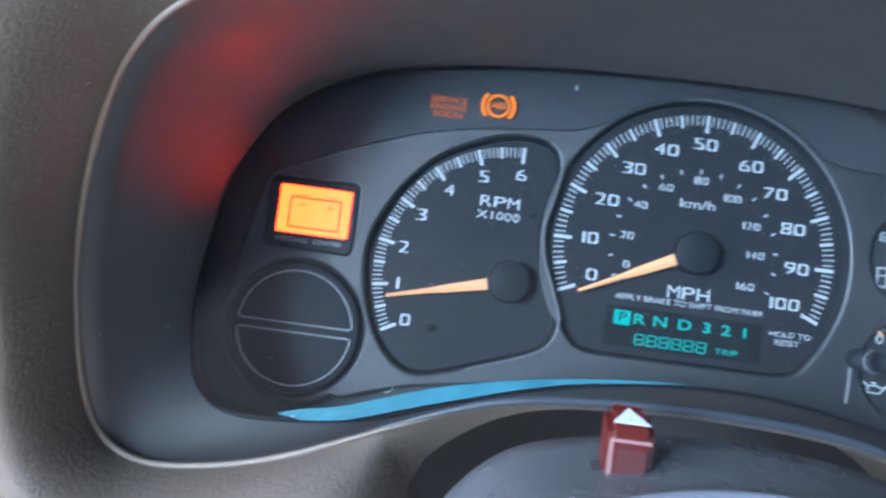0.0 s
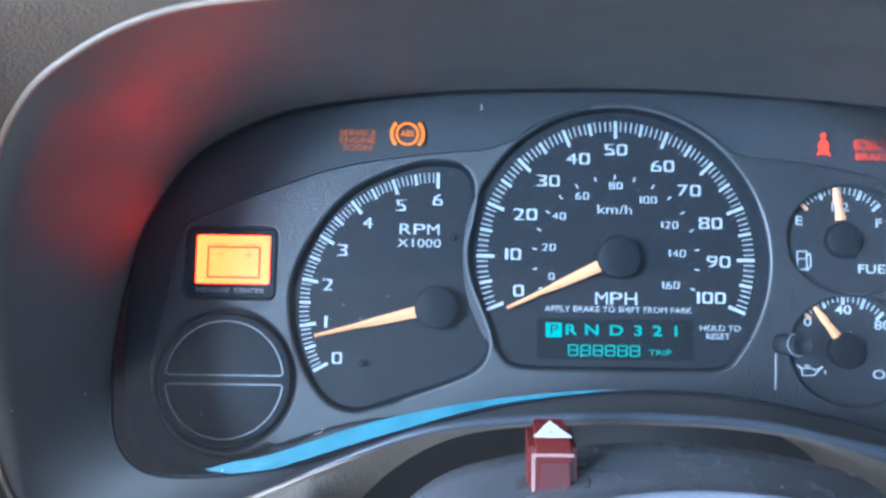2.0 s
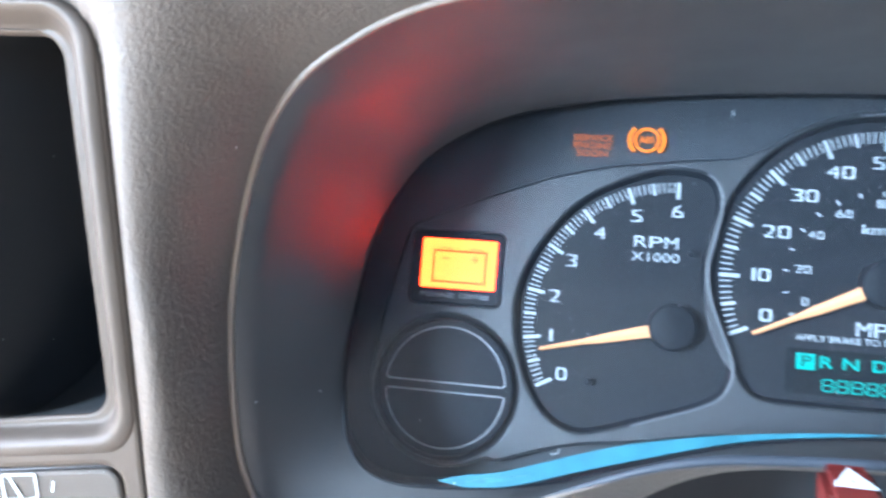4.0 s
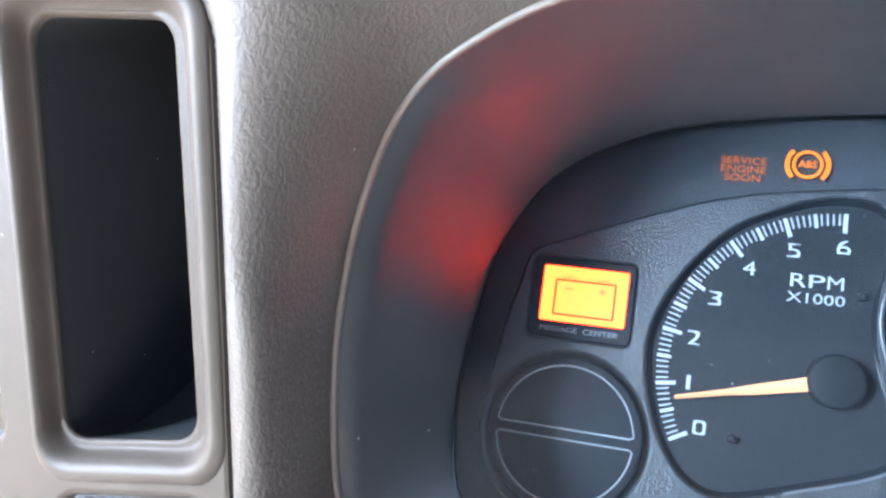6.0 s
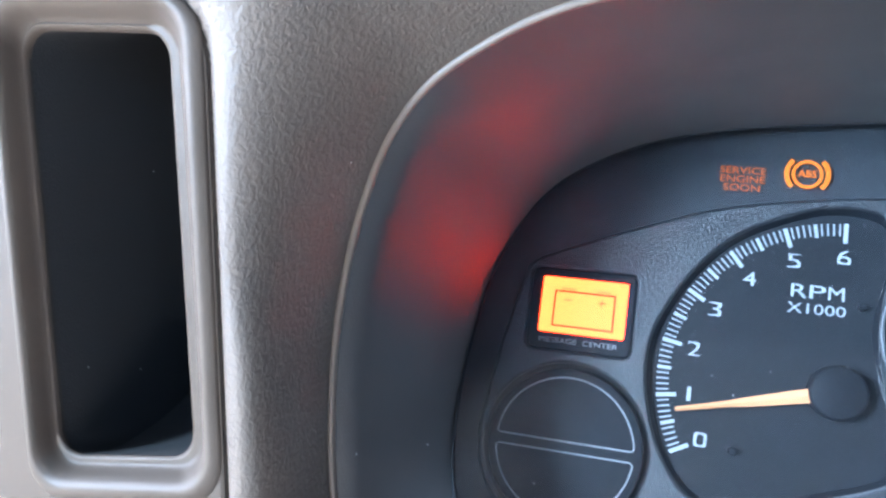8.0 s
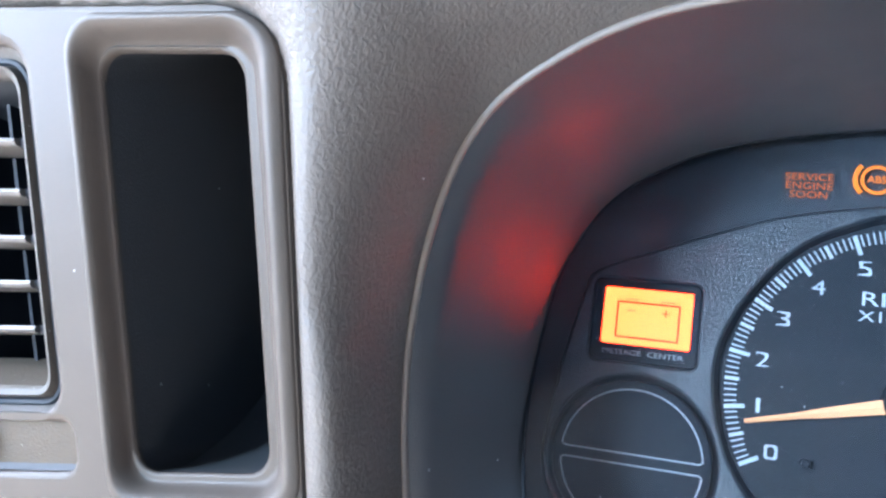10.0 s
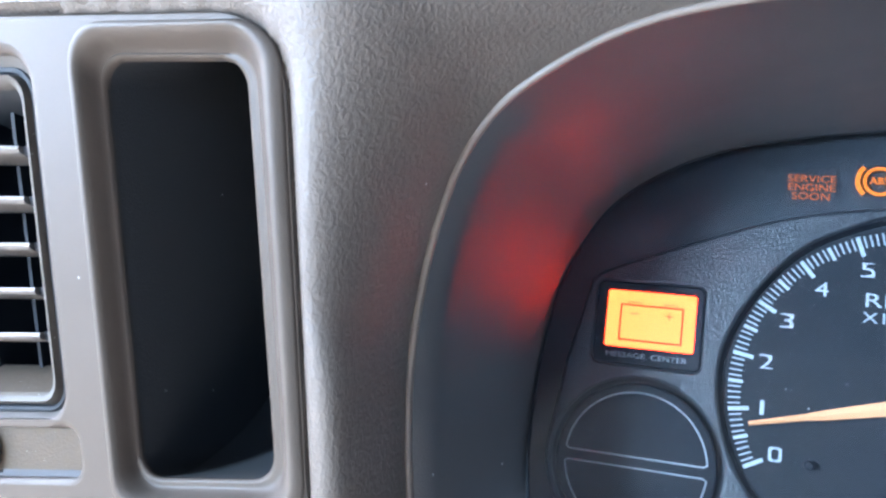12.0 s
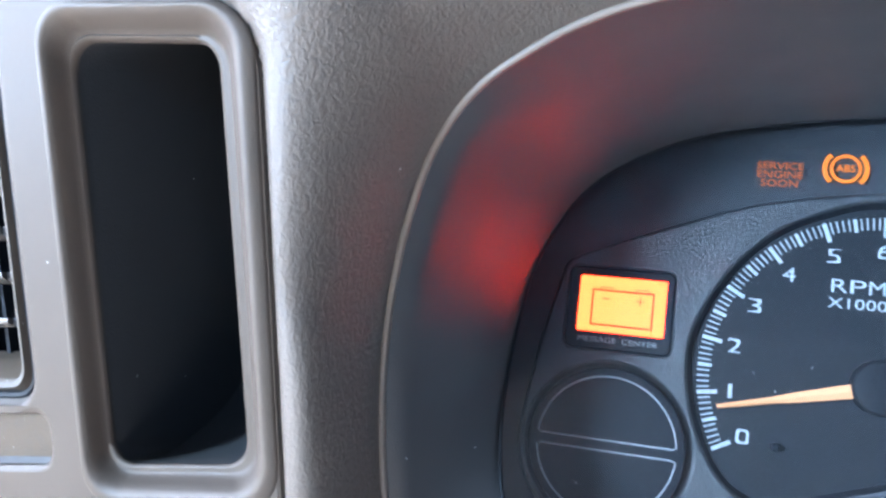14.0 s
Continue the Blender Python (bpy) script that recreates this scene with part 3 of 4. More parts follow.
part("pump_symbol", bars([(fx - 0.003, fx - 0.0024, fz - 0.004, fz + 0.0042), (fx + 0.0012, fx + 0.0018, fz - 0.004, fz + 0.0042), (fx - 0.003, fx + 0.0018, fz + 0.0037, fz + 0.0043),
                          (fx - 0.0036, fx + 0.0024, fz - 0.0045, fz - 0.0038), (fx - 0.0024, fx + 0.0012, fz + 0.0005, fz + 0.001), (fx + 0.003, fx + 0.0036, fz - 0.003, fz + 0.002),
                          (fx + 0.0018, fx + 0.0034, fz + 0.002, fz + 0.0032), (fx + 0.0018, fx + 0.003, fz - 0.0034, fz - 0.0028)], -0.0004), WHITE, fuel)
ox, oz = OIL[0] - 0.0160, OIL[1] - 0.0092
can = part("oil_can_symbol", plate([[(ox - 0.0056, oz + 0.0026), (ox - 0.0050, oz + 0.0028), (ox - 0.0030, oz + 0.0014), (ox + 0.0014, oz + 0.0014), (ox + 0.0030, oz + 0.0006), (ox + 0.0060, oz + 0.0022),
                                     (ox + 0.0062, oz + 0.0017), (ox + 0.0022, oz - 0.0022), (ox - 0.0032, oz - 0.0022), (ox - 0.0034, oz + 0.0006)],
                                    [(ox - 0.0027, oz - 0.0017), (ox + 0.0019, oz - 0.0017), (ox + 0.0040, oz + 0.0006), (ox + 0.0028, oz + 0.0001), (ox + 0.0012, oz + 0.0009), (ox - 0.0028, oz + 0.0009)]], -0.0002, 0.0003), WHITE, oil)
part("cap", bars([(ox - 0.0020, ox + 0.0006, oz + 0.0022, oz + 0.0027), (ox - 0.0010, ox - 0.0004, oz + 0.0013, oz + 0.0023)], -0.0004), WHITE, can)
part("drop", bars([(ox + 0.0068, ox + 0.0074, oz - 0.0012, oz + 0.0004)], -0.0004), WHITE, can)


def needle(dial, cx, cz, angle, r0, r1, w0, w1, y, hub, hub_top):
    """A tapered pointer with a round black hub cap."""
    d, s = Vector((math.cos(radians(angle)), 0, math.sin(radians(angle)))), Vector((-math.sin(radians(angle)), 0, math.cos(radians(angle))))
    c = Vector((cx, y, cz))
    rings = [[c + d * r + s * w / 2 + Vector((0, t, 0)), c + d * r + Vector((0, -0.0008, 0)), c + d * r - s * w / 2 + Vector((0, t, 0)), c + d * r + Vector((0, 0.0008, 0))]
             for r, w, t in ((r0, w0, 0), (r0 + (r1 - r0) * 0.45, w0 * 0.68, 0), (r0 + (r1 - r0) * 0.6, w1 * 1.6, 0), (r1, w1, 0))]
    bm = loft(rings, cap=True)
    part("needle", bm, NEEDLE, dial, "pale orange needle")
    part("hub_cap", spun(cx, cz, [(hub, -0.0002), (hub, hub_top + 0.001), (hub - 0.0006, hub_top + 0.0002), (hub - 0.001, hub_top), (0.0, hub_top)]), HUB, dial, "round black hub cap")


needle(speedo, 0, 0, 205.2, 0.0075, 0.0535, 0.0052, 0.0014, -0.0040, 0.0094, -0.0075)
needle(tach, TX, TZ, 194.0, 0.0075, 0.0535, 0.0050, 0.0014, -0.0040, 0.0093, -0.0075)
needle(fuel, *FUEL, 98, 0.0090, 0.0235, 0.0050, 0.0026, -0.0032, 0.0078, -0.0044)
needle(oil, *OIL, 127, 0.0060, 0.0235, 0.0046, 0.0022, -0.0032, 0.0078, -0.0044)
part("stop_pin", spun(-0.1105, -0.0475, [(0.0015, 0), (0.0015, -0.003), (0.001, -0.0034), (0, -0.0034)], 16), BLACK, tach)
part("stop_pin", spun(-0.0722, 0.0075, [(0.0015, 0), (0.0015, -0.002), (0.001, -0.0024), (0, -0.0024)], 16), BLACK, tach)

# gear and distance display
lcd = part("gear_display", plate([rounded(-0.035, 0.034, -0.0445, -0.0268, 0.001)], 0.0001, 0.0004), LCD, cluster, "dark glass gear and mileage display")
part("gear_marker", bars([(-0.0310, -0.0240, -0.0350, -0.0287)], -0.0005), TEAL, lcd, "lit teal block")
part("lettering", lettering("P", -0.0275, -0.0319, 0.0042, -0.0009, 1.3), LCD, lcd)
for text, f in (("R", 0.215), ("N", 0.35), ("D", 0.505), ("3", 0.645), ("2", 0.767), ("1", 0.886)):
    part("lettering", lettering(text, -0.035 + 0.069 * f, -0.0319, 0.0044, -0.0005, 1.4, 0.016), TEAL, lcd)
for k in range(6):
    x = -0.0190 + 0.0054 * k
    part("digit", bars([(x - 0.0018, x + 0.0018, z - 0.00025, z + 0.00025) for z in (-0.0427, -0.0405, -0.0383)]
                       + [(x + sx - 0.0003, x + sx + 0.0003, z - 0.0009, z + 0.0009) for sx in (-0.0019, 0.0019) for z in (-0.0416, -0.0394)], -0.0005), TEAL, lcd)
part("lettering", lettering("TRIP", 0.0190, -0.0412, 0.0024, -0.0005, 1.5), TEAL, lcd)

# message window
message = part("message_window", plate([rounded(-0.1868, -0.1482, -0.0208, 0.0098, 0.003), rounded(-0.1828, -0.1512, -0.0142, 0.0066, 0.0008)], 0.0, 0.0050, 0.0008), BLACK, cluster, "black frame of the message window")
part("screen", plate([[(-0.1828, -0.0142), (-0.1512, -0.0142), (-0.1512, 0.0066), (-0.1828, 0.0066)]], 0.0005, 0.0035), AMBER, message, "lit orange message screen")
bx0, bx1, bz0, bz1, lw = -0.1775, -0.1560, -0.0112, 0.0012, 0.00065
part("battery_symbol", bars([(bx0, bx1, bz0 - lw, bz0), (bx0, bx1, bz1, bz1 + lw), (bx0 - lw, bx0, bz0 - lw, bz1 + lw), (bx1, bx1 + lw, bz0 - lw, bz1 + lw),
                             (-0.1750, -0.1710, 0.0025, 0.0028), (-0.1620, -0.1580, 0.0025, 0.0028), (-0.1753, -0.1750, 0.0012, 0.0028), (-0.1710, -0.1707, 0.0012, 0.0028),
                             (-0.1623, -0.1620, 0.0012, 0.0028), (-0.1580, -0.1577, 0.0012, 0.0028), (-0.1743, -0.1715, -0.0018, -0.0014),
                             (-0.1618, -0.1590, -0.0018, -0.0014), (-0.1606, -0.1602, -0.0030, -0.0002)], -0.0032), INK, message, "dark outline of a battery")
part("lettering", lettering("MESSAGE  CENTER", -0.1675, -0.0173, 0.0019, -0.0052, 1.28), GREY, message)

# round blank of the selector switch
knob = part("selector_blank", spun(*BTN, [(0.0282, 0.001), (0.0282, -0.0052), (0.0276, -0.0062), (0.0265, -0.0066), (0.0, -0.0066)], 64), BLACK, cluster, "round black blank with two outlined halves")


def half_outline(sign):
    r, g = 0.0247, 0.0019
    a0 = math.degrees(math.asin((g + 0.0008) / r))
    arc = circle(*BTN, r, 40, a0, 180 - a0)
    pts = [(BTN[0] + r - 0.0013, BTN[1] + g)] + arc + [(BTN[0] - r + 0.0013, BTN[1] + g)]
    return [(x, -0.0067, BTN[1] + sign * (z - BTN[1])) for x, z in pts]


for sign in (1, -1):
    part("outline", tube(half_outline(sign), 0.00028, 6, closed=True), GREY, knob)

# warning legends in the band
for text, z in (("SERVICE", 0.0536), ("ENGINE", 0.0503), ("SOON", 0.0470)):
    part("warning_legend", lettering(text, -0.115, z, 0.0026, -0.0004, 1.22, 0.0), AMBER3, cluster, "lit orange engine warning legend")
bx, bz = -0.093, 0.0538
abs_ = part("brake_symbol", plate([circle(bx, bz, 0.0053, 40), circle(bx, bz, 0.0042, 40)], -0.0001, 0.0003), AMBER2, cluster, "lit amber anti-lock brake symbol")
part("lettering", lettering("ABS", bx, bz, 0.0026, -0.0004, 1.0, 0.01), AMBER2, abs_)
for sg in (1, -1):
    arc = circle(0, 0, 0.0078, 16, -45, 45) + circle(0, 0, 0.0062, 16, 45, -45)
    part("bracket", plate([[(bx + sg * u, bz + v) for u, v in arc]], -0.0001, 0.0003), AMBER2, abs_)
part("belt_symbol", plate([circle(0.0940, 0.0571, 0.0014, 20), [(0.0912, 0.0474), (0.0930, 0.0489), (0.0940, 0.0480), (0.0950, 0.0489), (0.0968, 0.0474), (0.0971, 0.0487), (0.0957, 0.0506),
                                                                 (0.0968, 0.0522), (0.0956, 0.0546), (0.0946, 0.0553), (0.0934, 0.0553), (0.0924, 0.0546), (0.0912, 0.0522), (0.0923, 0.0506), (0.0909, 0.0487)]],
                          -0.0001, 0.0003), RED2, cluster, "lit red seat belt symbol")

part("brake_legend", lettering("BRAKE", 0.116, 0.0476, 0.0032, -0.0004, 1.18, 0.01), RED2, cluster, "lit red brake legend")
for cx, mark in ((0.1118, "!"), (0.1203, "P")):
    warn = part("brake_symbol", plate([circle(cx, 0.0532, 0.0024, 28), circle(cx, 0.0532, 0.0018, 28)], -0.0001, 0.0003), RED2, cluster, "lit red ring with a mark")
    part("lettering", lettering(mark, cx, 0.0532, 0.0024, -0.0004, 1.1, 0.01), RED2, warn)
    for sg in (1, -1):
        arc = circle(0, 0, 0.0040, 12, -42, 42) + circle(0, 0, 0.0031, 12, 42, -42)
        part("bracket", plate([[(cx + sg * u, 0.0532 + v) for u, v in arc]], -0.0001, 0.0003), RED2, warn)

# reset stem and clear lens
part("reset_stem", spun(0.0555, -0.0358, [(0.0040, -0.040), (0.0040, -0.0555), (0.0036, -0.0570), (0.0030, -0.0568), (0.0, -0.0560)], 32), BLACK, cluster, "black trip reset stem")
# Crescent highlight on the stem's left rim, painted as a pale tube.
part("stem_glint", tube([(0.0555 + 0.0043 * math.cos(radians(a)), -0.0540, -0.0358 + 0.0043 * math.sin(radians(a))) for a in range(110, 281, 10)], 0.00032, 6), SCUFF_GLINT, cluster, "painted crescent highlight on the reset stem")
lens = part("lens", plate([[tuple(e * 0.999) for e in EDGE]], 0, 0.0004, 0, lambda u, v, w: (u, lens_y(v) - w, v)), LENS, cluster, "clear plastic lens with dust specks")
lens.visible_shadow = False
part("scuff", tube([(0.0492, lens_y(-0.0395) - 0.0012, -0.0395), (0.0480, lens_y(-0.046) - 0.0012, -0.046), (0.0466, lens_y(-0.0525) - 0.0012, -0.0525)], 0.0005, 6), SCUFF_GLINT, lens)
part("speck", tube([(-0.0610, lens_y(0.063) - 0.0012, 0.0628), (-0.0606, lens_y(0.064) - 0.0012, 0.0640), (-0.0610, lens_y(0.065) - 0.0012, 0.0650)], 0.00028, 6), WHITE, lens)
part("speck", tube([(-0.1225, lens_y(-0.07) - 0.0012, -0.0703), (-0.1200, lens_y(-0.069) - 0.0012, -0.0695), (-0.1195, lens_y(-0.067) - 0.0012, -0.0680)], 0.00014, 6), GREY, lens)

# film: sky reflection on the lens foot, modelled as a painted blue crescent.
film = thing("blue_reflection_strip", (-0.08, -0.066, -0.070), "painted crescent of blue sky reflection along the lens foot", "film strip")
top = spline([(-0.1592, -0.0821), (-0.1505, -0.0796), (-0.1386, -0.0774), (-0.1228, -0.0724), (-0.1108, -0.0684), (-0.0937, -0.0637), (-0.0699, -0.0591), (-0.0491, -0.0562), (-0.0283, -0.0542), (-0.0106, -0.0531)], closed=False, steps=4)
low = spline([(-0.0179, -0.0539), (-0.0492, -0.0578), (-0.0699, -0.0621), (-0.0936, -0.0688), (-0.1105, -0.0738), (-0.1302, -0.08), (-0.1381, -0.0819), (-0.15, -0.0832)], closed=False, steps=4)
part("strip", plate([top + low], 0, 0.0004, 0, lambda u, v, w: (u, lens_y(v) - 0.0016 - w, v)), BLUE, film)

# Brighter glint at the reflection's left end, painted as a pale streak.
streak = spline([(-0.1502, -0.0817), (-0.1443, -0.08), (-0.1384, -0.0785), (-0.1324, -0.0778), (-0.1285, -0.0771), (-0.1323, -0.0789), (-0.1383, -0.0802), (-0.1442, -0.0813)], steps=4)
part("glint_streak", plate([streak], 0, 0.0003, 0, lambda u, v, w: (u, lens_y(v) - 0.0024 - w, v)), SPARKLE, film, "pale painted glint")

# ---- the trim panel with pocket, air vent and switch ----
def panel(u, v, w):
    """A point of the trim panel: across, up, and w towards the driver."""
    v += 0.15 * (u + 0.28) * min(1, max(0, (0.04 - v) / 0.11))
    return (u + lean(v) * (0.75 + 0.25 * min(1, max(0, (-0.2435 - u) / 0.01))), -0.137 - 0.35 * v - w, v)


trim = thing("trim_panel", (-0.30, -0.12, -0.13), "satin grey-brown plastic trim panel beside the dials", "trim panel")
PK_BIG, PK_IN = rounded(-0.3082, -0.2452, -0.0810, 0.0455, 0.011), rounded(-0.3022, -0.2581, -0.0692, 0.0392, 0.007)
VENT_OUT, LOW_OUT, SW_OUT = rounded(-0.42, -0.3220, -0.0530, 0.0385, 0.008), rounded(-0.42, -0.3188, -0.0690, -0.0555, 0.004), rounded(-0.302, -0.2525, -0.150, -0.0848, 0.007)
part("panel_face", plate([rounded(-0.46, -0.2440, -0.17, 0.0480, 0.018, 10), rounded(-0.3057, -0.2477, -0.0785, 0.0430, 0.010), VENT_OUT, LOW_OUT, SW_OUT], 0, 0.006, 0.0022, lambda u, v, w: panel(u, v, w - 0.003)), TRIM, trim)


def mix_ring(a, b, t, w):
    return [panel(p[0] + (q[0] - p[0]) * t, p[1] + (q[1] - p[1]) * t, w) for p, q in zip(a, b)]


grow = lambda loop, d, cx, cz: [(x + d * (1 if x > cx else -1), z + d * (1 if z > cz else -1)) for x, z in loop]
FRAME = ((0, -0.0006), (0.02, 0.00012), (0.06, 0.0002), (0.1, 0.0003), (0.16, 0.0003), (0.22, 0.0003), (0.28, 0.0001), (0.34, -0.0003), (0.40, -0.0008), (0.46, -0.0014), (0.58, -0.0032), (0.68, -0.005), (0.76, -0.0062), (0.82, -0.0067), (0.9, -0.0061), (1, -0.0068), (1, -0.009))


def frame_ring(t, w):
    """One ring of the pocket's frame; the edge beside the dials bulges into a roll."""
    ring = []
    for p, q in zip(PK_BIG, PK_IN):
        roll = 0.0017 * smooth((p[0] + 0.270) / 0.018) * math.sin(math.pi * min(t / 0.6, 1))
        ring.append(panel(p[0] + (q[0] - p[0]) * t, p[1] + (q[1] - p[1]) * t, w + roll))
    return ring


part("pocket_frame", loft([frame_ring(t, w) for t, w in FRAME]), TRIM, trim, "rolled satin frame of the pocket", 80)
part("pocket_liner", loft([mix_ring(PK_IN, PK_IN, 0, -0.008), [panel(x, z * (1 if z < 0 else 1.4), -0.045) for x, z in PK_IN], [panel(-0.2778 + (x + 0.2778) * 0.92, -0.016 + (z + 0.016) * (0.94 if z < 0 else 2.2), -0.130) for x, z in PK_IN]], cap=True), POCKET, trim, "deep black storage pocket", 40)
# Curved floor, paler than the liner and speckled.
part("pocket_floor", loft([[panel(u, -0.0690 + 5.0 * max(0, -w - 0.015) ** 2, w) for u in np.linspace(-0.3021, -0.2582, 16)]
                           for w in np.linspace(-0.0085, -0.085, 14)], closed=False), POCKETFLOOR, trim, "paler curved pocket floor with dust specks", 60)
part("lower_recess", plate([grow(LOW_OUT, 0.002, -0.37, -0.07)], 0, 0.002, 0, lambda u, v, w: panel(u, v, -0.004 + w)), DUSTY, trim, "dusty recess under the vent")
part("panel_edge", loft([[panel(*p, w) for p in rounded(-0.459, -0.2446, -0.169, 0.0473, 0.018, 10)] for w in (0.0, -0.02)]), TRIMDARK, trim, "", 60)

vent = thing("air_vent", (-0.37, -0.13, -0.06), "grey plastic air vent with horizontal slats", "air vent")
V_IN = rounded(-0.414, -0.3285, -0.0470, 0.0325, 0.005)
part("vent_frame", loft([[panel(*p, -0.001) for p in grow(VENT_OUT, 0.002, -0.37, -0.01)], [panel(*p, -0.003) for p in VENT_OUT], [panel(p[0] + (q[0] - p[0]) * 0.4, p[1] + (q[1] - p[1]) * 0.4, -0.006) for p, q in zip(VENT_OUT, V_IN)],
                         [panel(p[0] + (q[0] - p[0]) * 0.6, p[1] + (q[1] - p[1]) * 0.6, -0.006) for p, q in zip(VENT_OUT, V_IN)],
                         [panel(p[0] + (q[0] - p[0]) * 0.75, p[1] + (q[1] - p[1]) * 0.75, -0.003) for p, q in zip(VENT_OUT, V_IN)], [panel(*p, -0.004) for p in V_IN], [panel(*p, -0.012) for p in V_IN]]), TRIMDARK, vent, "dull grey vent frame", 50)
part("vent_duct", loft([[panel(*p, -0.010) for p in V_IN], [panel(*p, -0.06) for p in V_IN]], cap=True), LINER, vent, "dark vent duct")
for v in (0.0170, 0.0044, -0.0074, -0.0190, -0.0309):
    sl = [(-0.0012, 0.0), (-0.0006, 0.0008), (0.0004, 0.0010), (0.014, 0.0007), (0.014, -0.0007), (0.0004, -0.0010), (-0.0006, -0.0008)]
    slat = part("slat", loft([[panel(u, v + h, -0.007 - d) for d, h in sl] for u in (-0.416, -0.345, -0.3338)], cap=True), SLAT, vent)
    part("pivot", loft([[panel(u, v + h * 1.3, -0.0085 - d * 0.5) for d, h in sl] for u in (-0.3338, -0.3286)], cap=True), BLACK, slat)
part("dusty_ledge", loft([[panel(u, v, w) for v, w in ((-0.0475, -0.0075), (-0.0460, -0.0085), (-0.0410, -0.018), (-0.0380, -0.026), (-0.0380, -0.06))] for u in np.linspace(-0.415, -0.3284, 12)], closed=False), DUSTY, vent, "dusty ledge at the foot of the vent")
part("gasket", tube([panel(p[0] + (q[0] - p[0]) * 0.45, p[1] + (q[1] - p[1]) * 0.45, -0.0056) for p, q in zip(VENT_OUT, V_IN)], 0.0011, 6, closed=True), HUB, vent, "thin black gap round the vent")
for u in (-0.334, -0.352, -0.370, -0.388, -0.406):
    part("vane", loft([[panel(u - 0.0006, v, -0.024), panel(u + 0.0006, v, -0.024), panel(u + 0.0006, v, -0.045), panel(u - 0.0006, v, -0.045)] for v in (-0.045, 0.031)], cap=True), HUB, vent)

switch = thing("wiper_switch", (-0.28, -0.11, -0.15), "dark rocker switch with white wiper symbol", "switch")
part("rocker", plate([rounded(-0.3010, -0.2535, -0.149, -0.0858, 0.006)], 0, 0.006, 0.0015, lambda u, v, w: panel(u, v, w - 0.0035)), TRIMDARK, switch)
wx, wz = -0.2878, -0.0905
part("wiper_symbol", plate([rounded(wx - 0.0062, wx + 0.0062, wz - 0.0042, wz + 0.0042, 0.0012), rounded(wx - 0.0056, wx + 0.0056, wz - 0.0036, wz + 0.0036, 0.0009)], 0, 0.0003, 0, lambda u, v, w: panel(u, v, 0.0001 + w)), WHITE, switch)
part("wiper_arm", plate([[(wx - 0.0040, wz + 0.0036), (wx - 0.0032, wz + 0.0036), (wx + 0.0008, wz - 0.0036), (wx - 0.0004, wz - 0.0036)]], 0, 0.0003, 0, lambda u, v, w: panel(u, v, 0.0001 + w)), WHITE, switch)
one = lettering("1", 0, 0, 0.0042, 0)
one.transform(Matrix.Translation(panel(wx + 0.0118, wz, 0.0004)) @ pose(0, 0, 0, -19, -16, 0))
part("lettering", one, WHITE, switch)

# ---- steering column with the hazard switch ----


def shroud_z(x, y):
    fall = -0.066 - 0.27 * max(0, -0.100 - y) + 0.05 * max(0, -0.128 - y)
    dx = abs(x + 0.012)
    return fall - 2.2 * dx ** 2 - 300.0 * max(0, dx - 0.05) ** 3


column = thing("steering_column", (0, -0.12, -0.16), "dusty charcoal plastic steering column shroud", "steering column")
xs = [-0.15 + 0.3 * i / 60 for i in range(61)]
rows = []
for y, dz in ((-0.092, -0.05), (-0.094, -0.008), (-0.097, -0.0018), (-0.100, 0.0), (-0.108, 0), (-0.114, 0), (-0.120, 0), (-0.125, 0.0), (-0.128, 0.0), (-0.1305, 0.0002), (-0.1325, 0.0004), (-0.1345, 0.0008), (-0.1365, 0.0010), (-0.139, 0.0012), (-0.142, 0.0010), (-0.148, 0.0), (-0.158, -0.001), (-0.170, -0.004), (-0.185, -0.012), (-0.2, -0.028)):
    bow = 1.6 * smooth((-0.108 - y) / 0.025)
    rows.append([(x, y - bow * (x + 0.012) ** 2, max(shroud_z(x, y), -0.16) + dz) for x in xs])
part("shroud", loft(rows, closed=False), COLUMN, column, "", 70)
# Sky highlight along the shroud's ridge, painted as a pale bead.
lip = [(x, -0.1379 - 3.0 * (x + 0.006) ** 2) for x in np.linspace(-0.075, 0.065, 48)]
part("ridge_highlight", tube([(x, y, shroud_z(x, y) + 0.0012) for x, y in lip], 0.0017), LIP, column, "ridge across the shroud with its highlight painted pale", 60)
part("switch_slot", plate([rounded(-0.0572, -0.0374, -0.1275, -0.1165, 0.002)], 0, 0.002, 0, lambda u, v, w: (u, v, shroud_z(u, v) + 0.0002 + 0.3 * w)), LINER, column, "dark slot round the hazard switch")

hazard = thing("hazard_switch", (-0.047, -0.118, -0.080), "worn red hazard switch with white triangle", "hazard switch")
hx0, hx1 = -0.0542, -0.0404
prof = [(-0.112, -0.090), (-0.112, -0.0605), (-0.1130, -0.0585), (-0.1150, -0.0575), (-0.1240, -0.0625), (-0.1250, -0.0645), (-0.1255, -0.090)]
mid_x = (hx0 + hx1) / 2
bm = loft([[(x + (mid_x - x) * min(1, (y + 0.1255) / 0.0135) * 0.07, y, z) for y, z in prof] for x in (hx0, hx1)], cap=True)
bm.faces.new([v for v in bm.verts][:len(prof)][::-1])
bmesh.ops.bevel(bm, geom=[e for e in bm.edges], offset=0.0021, segments=4, affect="EDGES")
part("button", bm, RED, hazard)


def hz(u, v, w):
    """The sloping top face of the hazard switch: across, up the slope, out of it."""
    a = Vector((0, -0.1240, -0.0625))
    up, out = Vector((0, 0.0090, 0.0050)).normalized(), Vector((0, -0.0050, 0.0090)).normalized()
    return a + Vector((u, 0, 0)) + up * v + out * w


hc = (hx0 + hx1) / 2
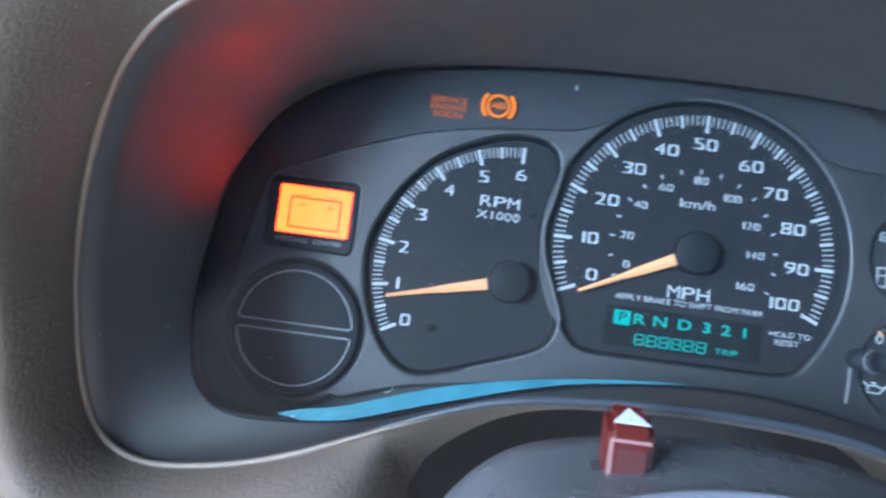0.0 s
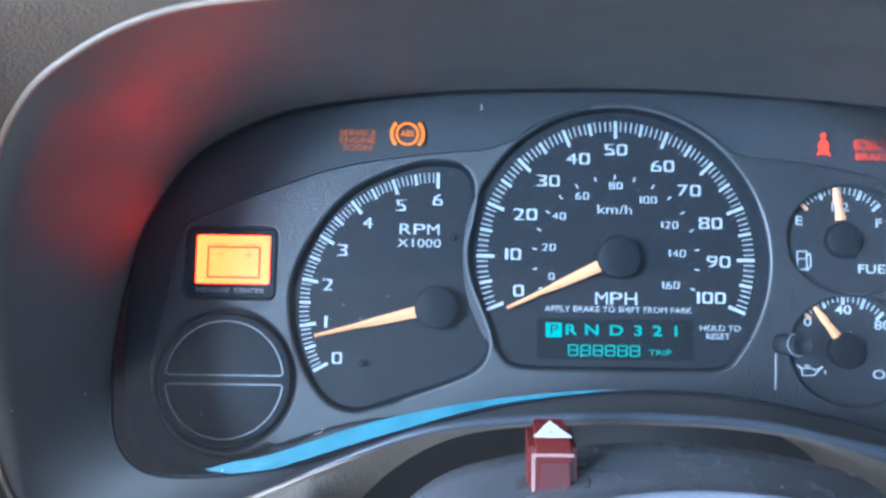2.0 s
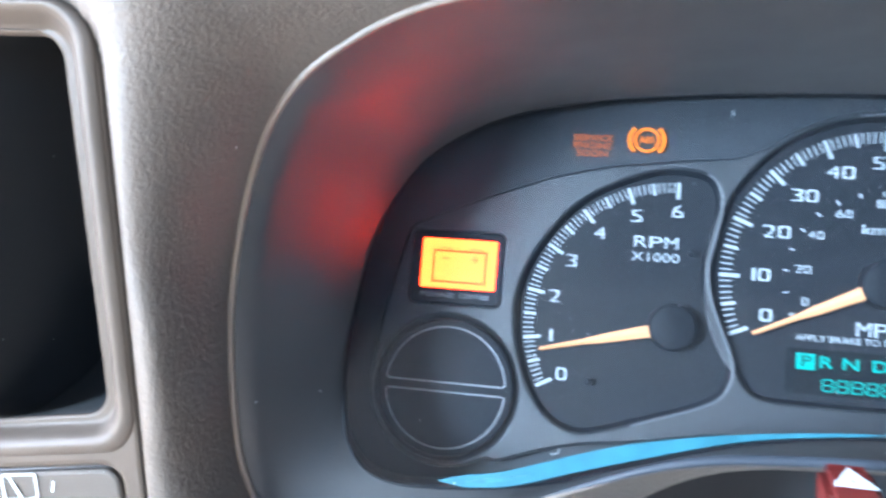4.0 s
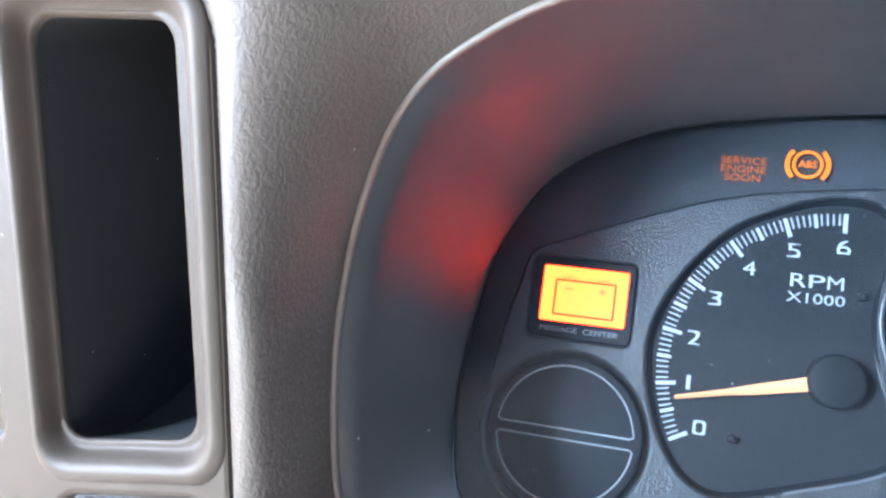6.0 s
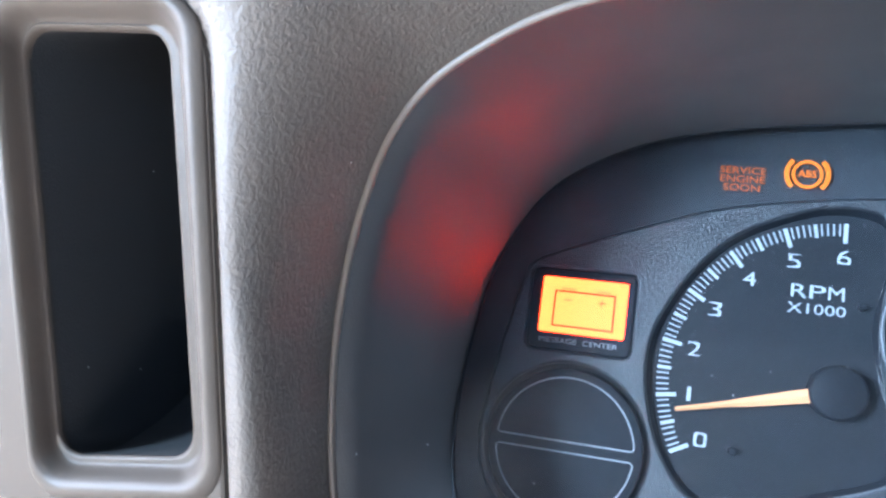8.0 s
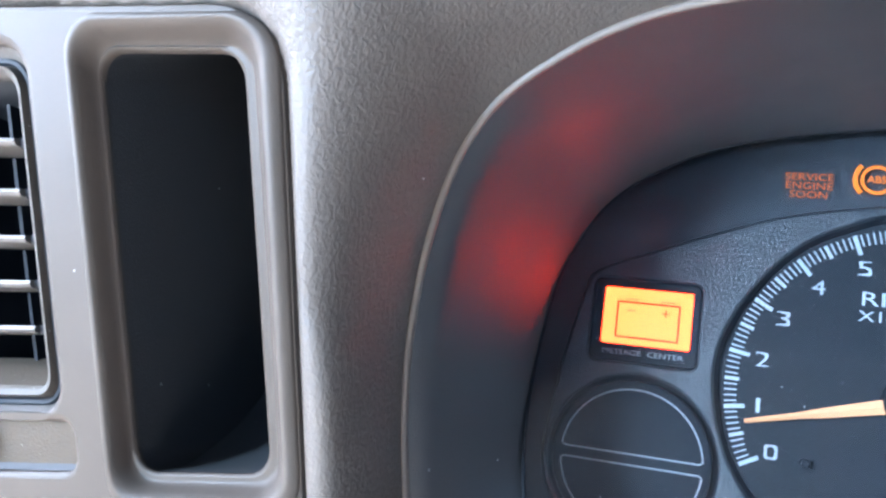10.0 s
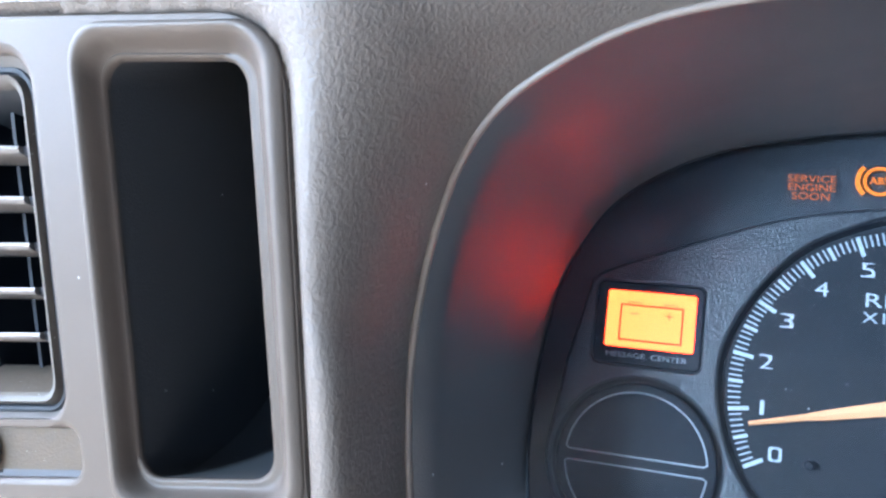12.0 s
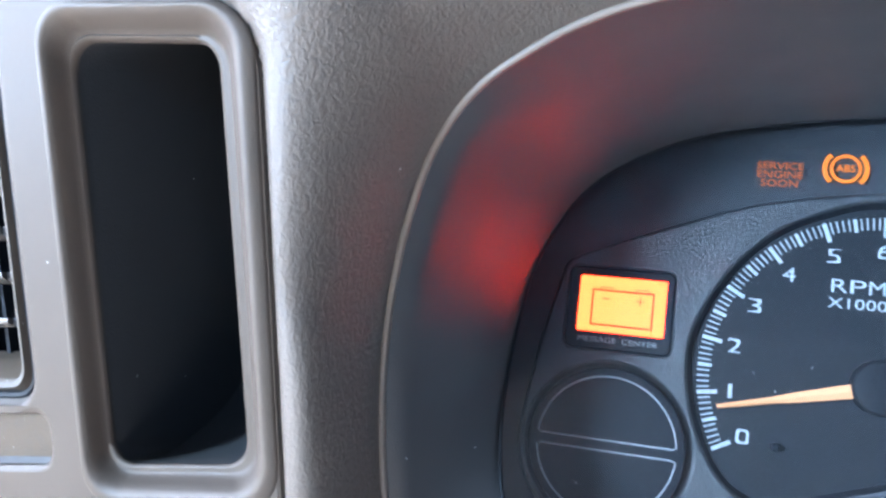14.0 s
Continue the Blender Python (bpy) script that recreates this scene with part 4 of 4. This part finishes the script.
part("triangle", plate([[(hc - 0.0054, 0.0012), (hc + 0.0054, 0.0012), (hc, 0.0088)], [(hc - 0.0008, 0.0030), (hc + 0.0008, 0.0030), (hc, 0.0042)]], 0, 0.0003, 0, lambda u, v, w: hz(u, v, 0.0003 + w)), WHITE, hazard, "white warning triangle")
part("worn_face", plate([rounded(hc - 0.0036, hc + 0.0044, -0.0850, -0.0684, 0.0012)], -0.1254, 0.0003), RED3, hazard, "faded dull red front")
# Chamfer highlight along the left and top edges, painted as a pale strip.
part("outline", plate([[(hc - 0.0062, -0.085), (hc - 0.0052, -0.085), (hc - 0.0052, -0.0668), (hc + 0.0056, -0.0668), (hc + 0.0056, -0.0659), (hc - 0.0062, -0.0659)]], -0.1252, 0.0004), PALE, hazard, "pale chamfer highlight, painted on")

# ---- the cab round the camera ----
# Unseen cab; pale ledge and raised floor are added to bounce light.
lining = {"floor": ((-0.8, 1.3), (-1.3, 0.8), (0.84, 0.86)), "bounce_ledge": ((-0.80, -0.23), (-1.28, -0.21), (0.72, 0.925)), "ceiling": ((-0.8, 1.3), (-1.3, 0.8), (1.66, 1.68)),
          # Rear and right walls, out of view, stand high to block skylight.
          "wall_front": ((-0.8, 1.3), (0.70, 0.72), (0.30, 1.18)), "wall_rear": ((-0.8, 1.3), (-1.30, -1.28), (0.30, 1.42)),
          "wall_left": ((-0.82, -0.80), (-1.3, 0.8), (0.30, 1.04)), "wall_right": ((1.30, 1.32), (-1.3, 0.8), (0.30, 1.42)),
          "pillar_1": ((-0.82, -0.78), (-0.84, -0.78), (1.04, 1.66)), "pillar_2": ((-0.82, -0.76), (0.15, 0.72), (1.04, 1.66)),
          "pillar_3": ((1.28, 1.32), (-1.3, -0.85), (1.12, 1.66)), "pillar_4": ((1.28, 1.32), (0.15, 0.72), (1.12, 1.66)),
          "dash_top": ((-0.8, 1.3), (0.07, 0.70), (1.11, 1.13))}
for name, spans in lining.items():
    bm = bmesh.new()
    mid, size = [sum(s) / 2 for s in spans], [s[1] - s[0] for s in spans]
    bmesh.ops.create_cube(bm, size=1, matrix=Matrix.LocRotScale(mid, None, size))
    bmesh.ops.bevel(bm, geom=list(bm.edges), offset=0.004, segments=2, affect="EDGES")
    me = bpy.data.meshes.new(name)
    bm.to_mesh(me)
    bm.free()
    me.materials.append(PAD if name == "dash_top" else BOUNCE_LEDGE if name == "bounce_ledge" else BOUNCE_FLOOR if name == "floor" else DARKLINING)
    tagged(new(name, me), "unseen pale tan ledge added to bounce sunlight upwards" if name == "bounce_ledge" else "unseen lining added round the cab" if name != "dash_top" else "dark grained top of the dashboard", "cab lining", kind="structure")

wheel = thing("vent_wheel", (-0.350, -0.112, -0.080), "dark ribbed vent thumbwheel in the dusty recess", "thumbwheel")
teeth = [(0.0075 if k % 2 else 0.0063, 2 * math.pi * k / 40) for k in range(40)]
part("ribbed_rim", loft([[panel(-0.3578 + r * math.cos(a), -0.0615 + r * math.sin(a), w) for r, a in teeth] for w in (-0.006, 0.001)], cap=True), LINER, wheel, "", 20)
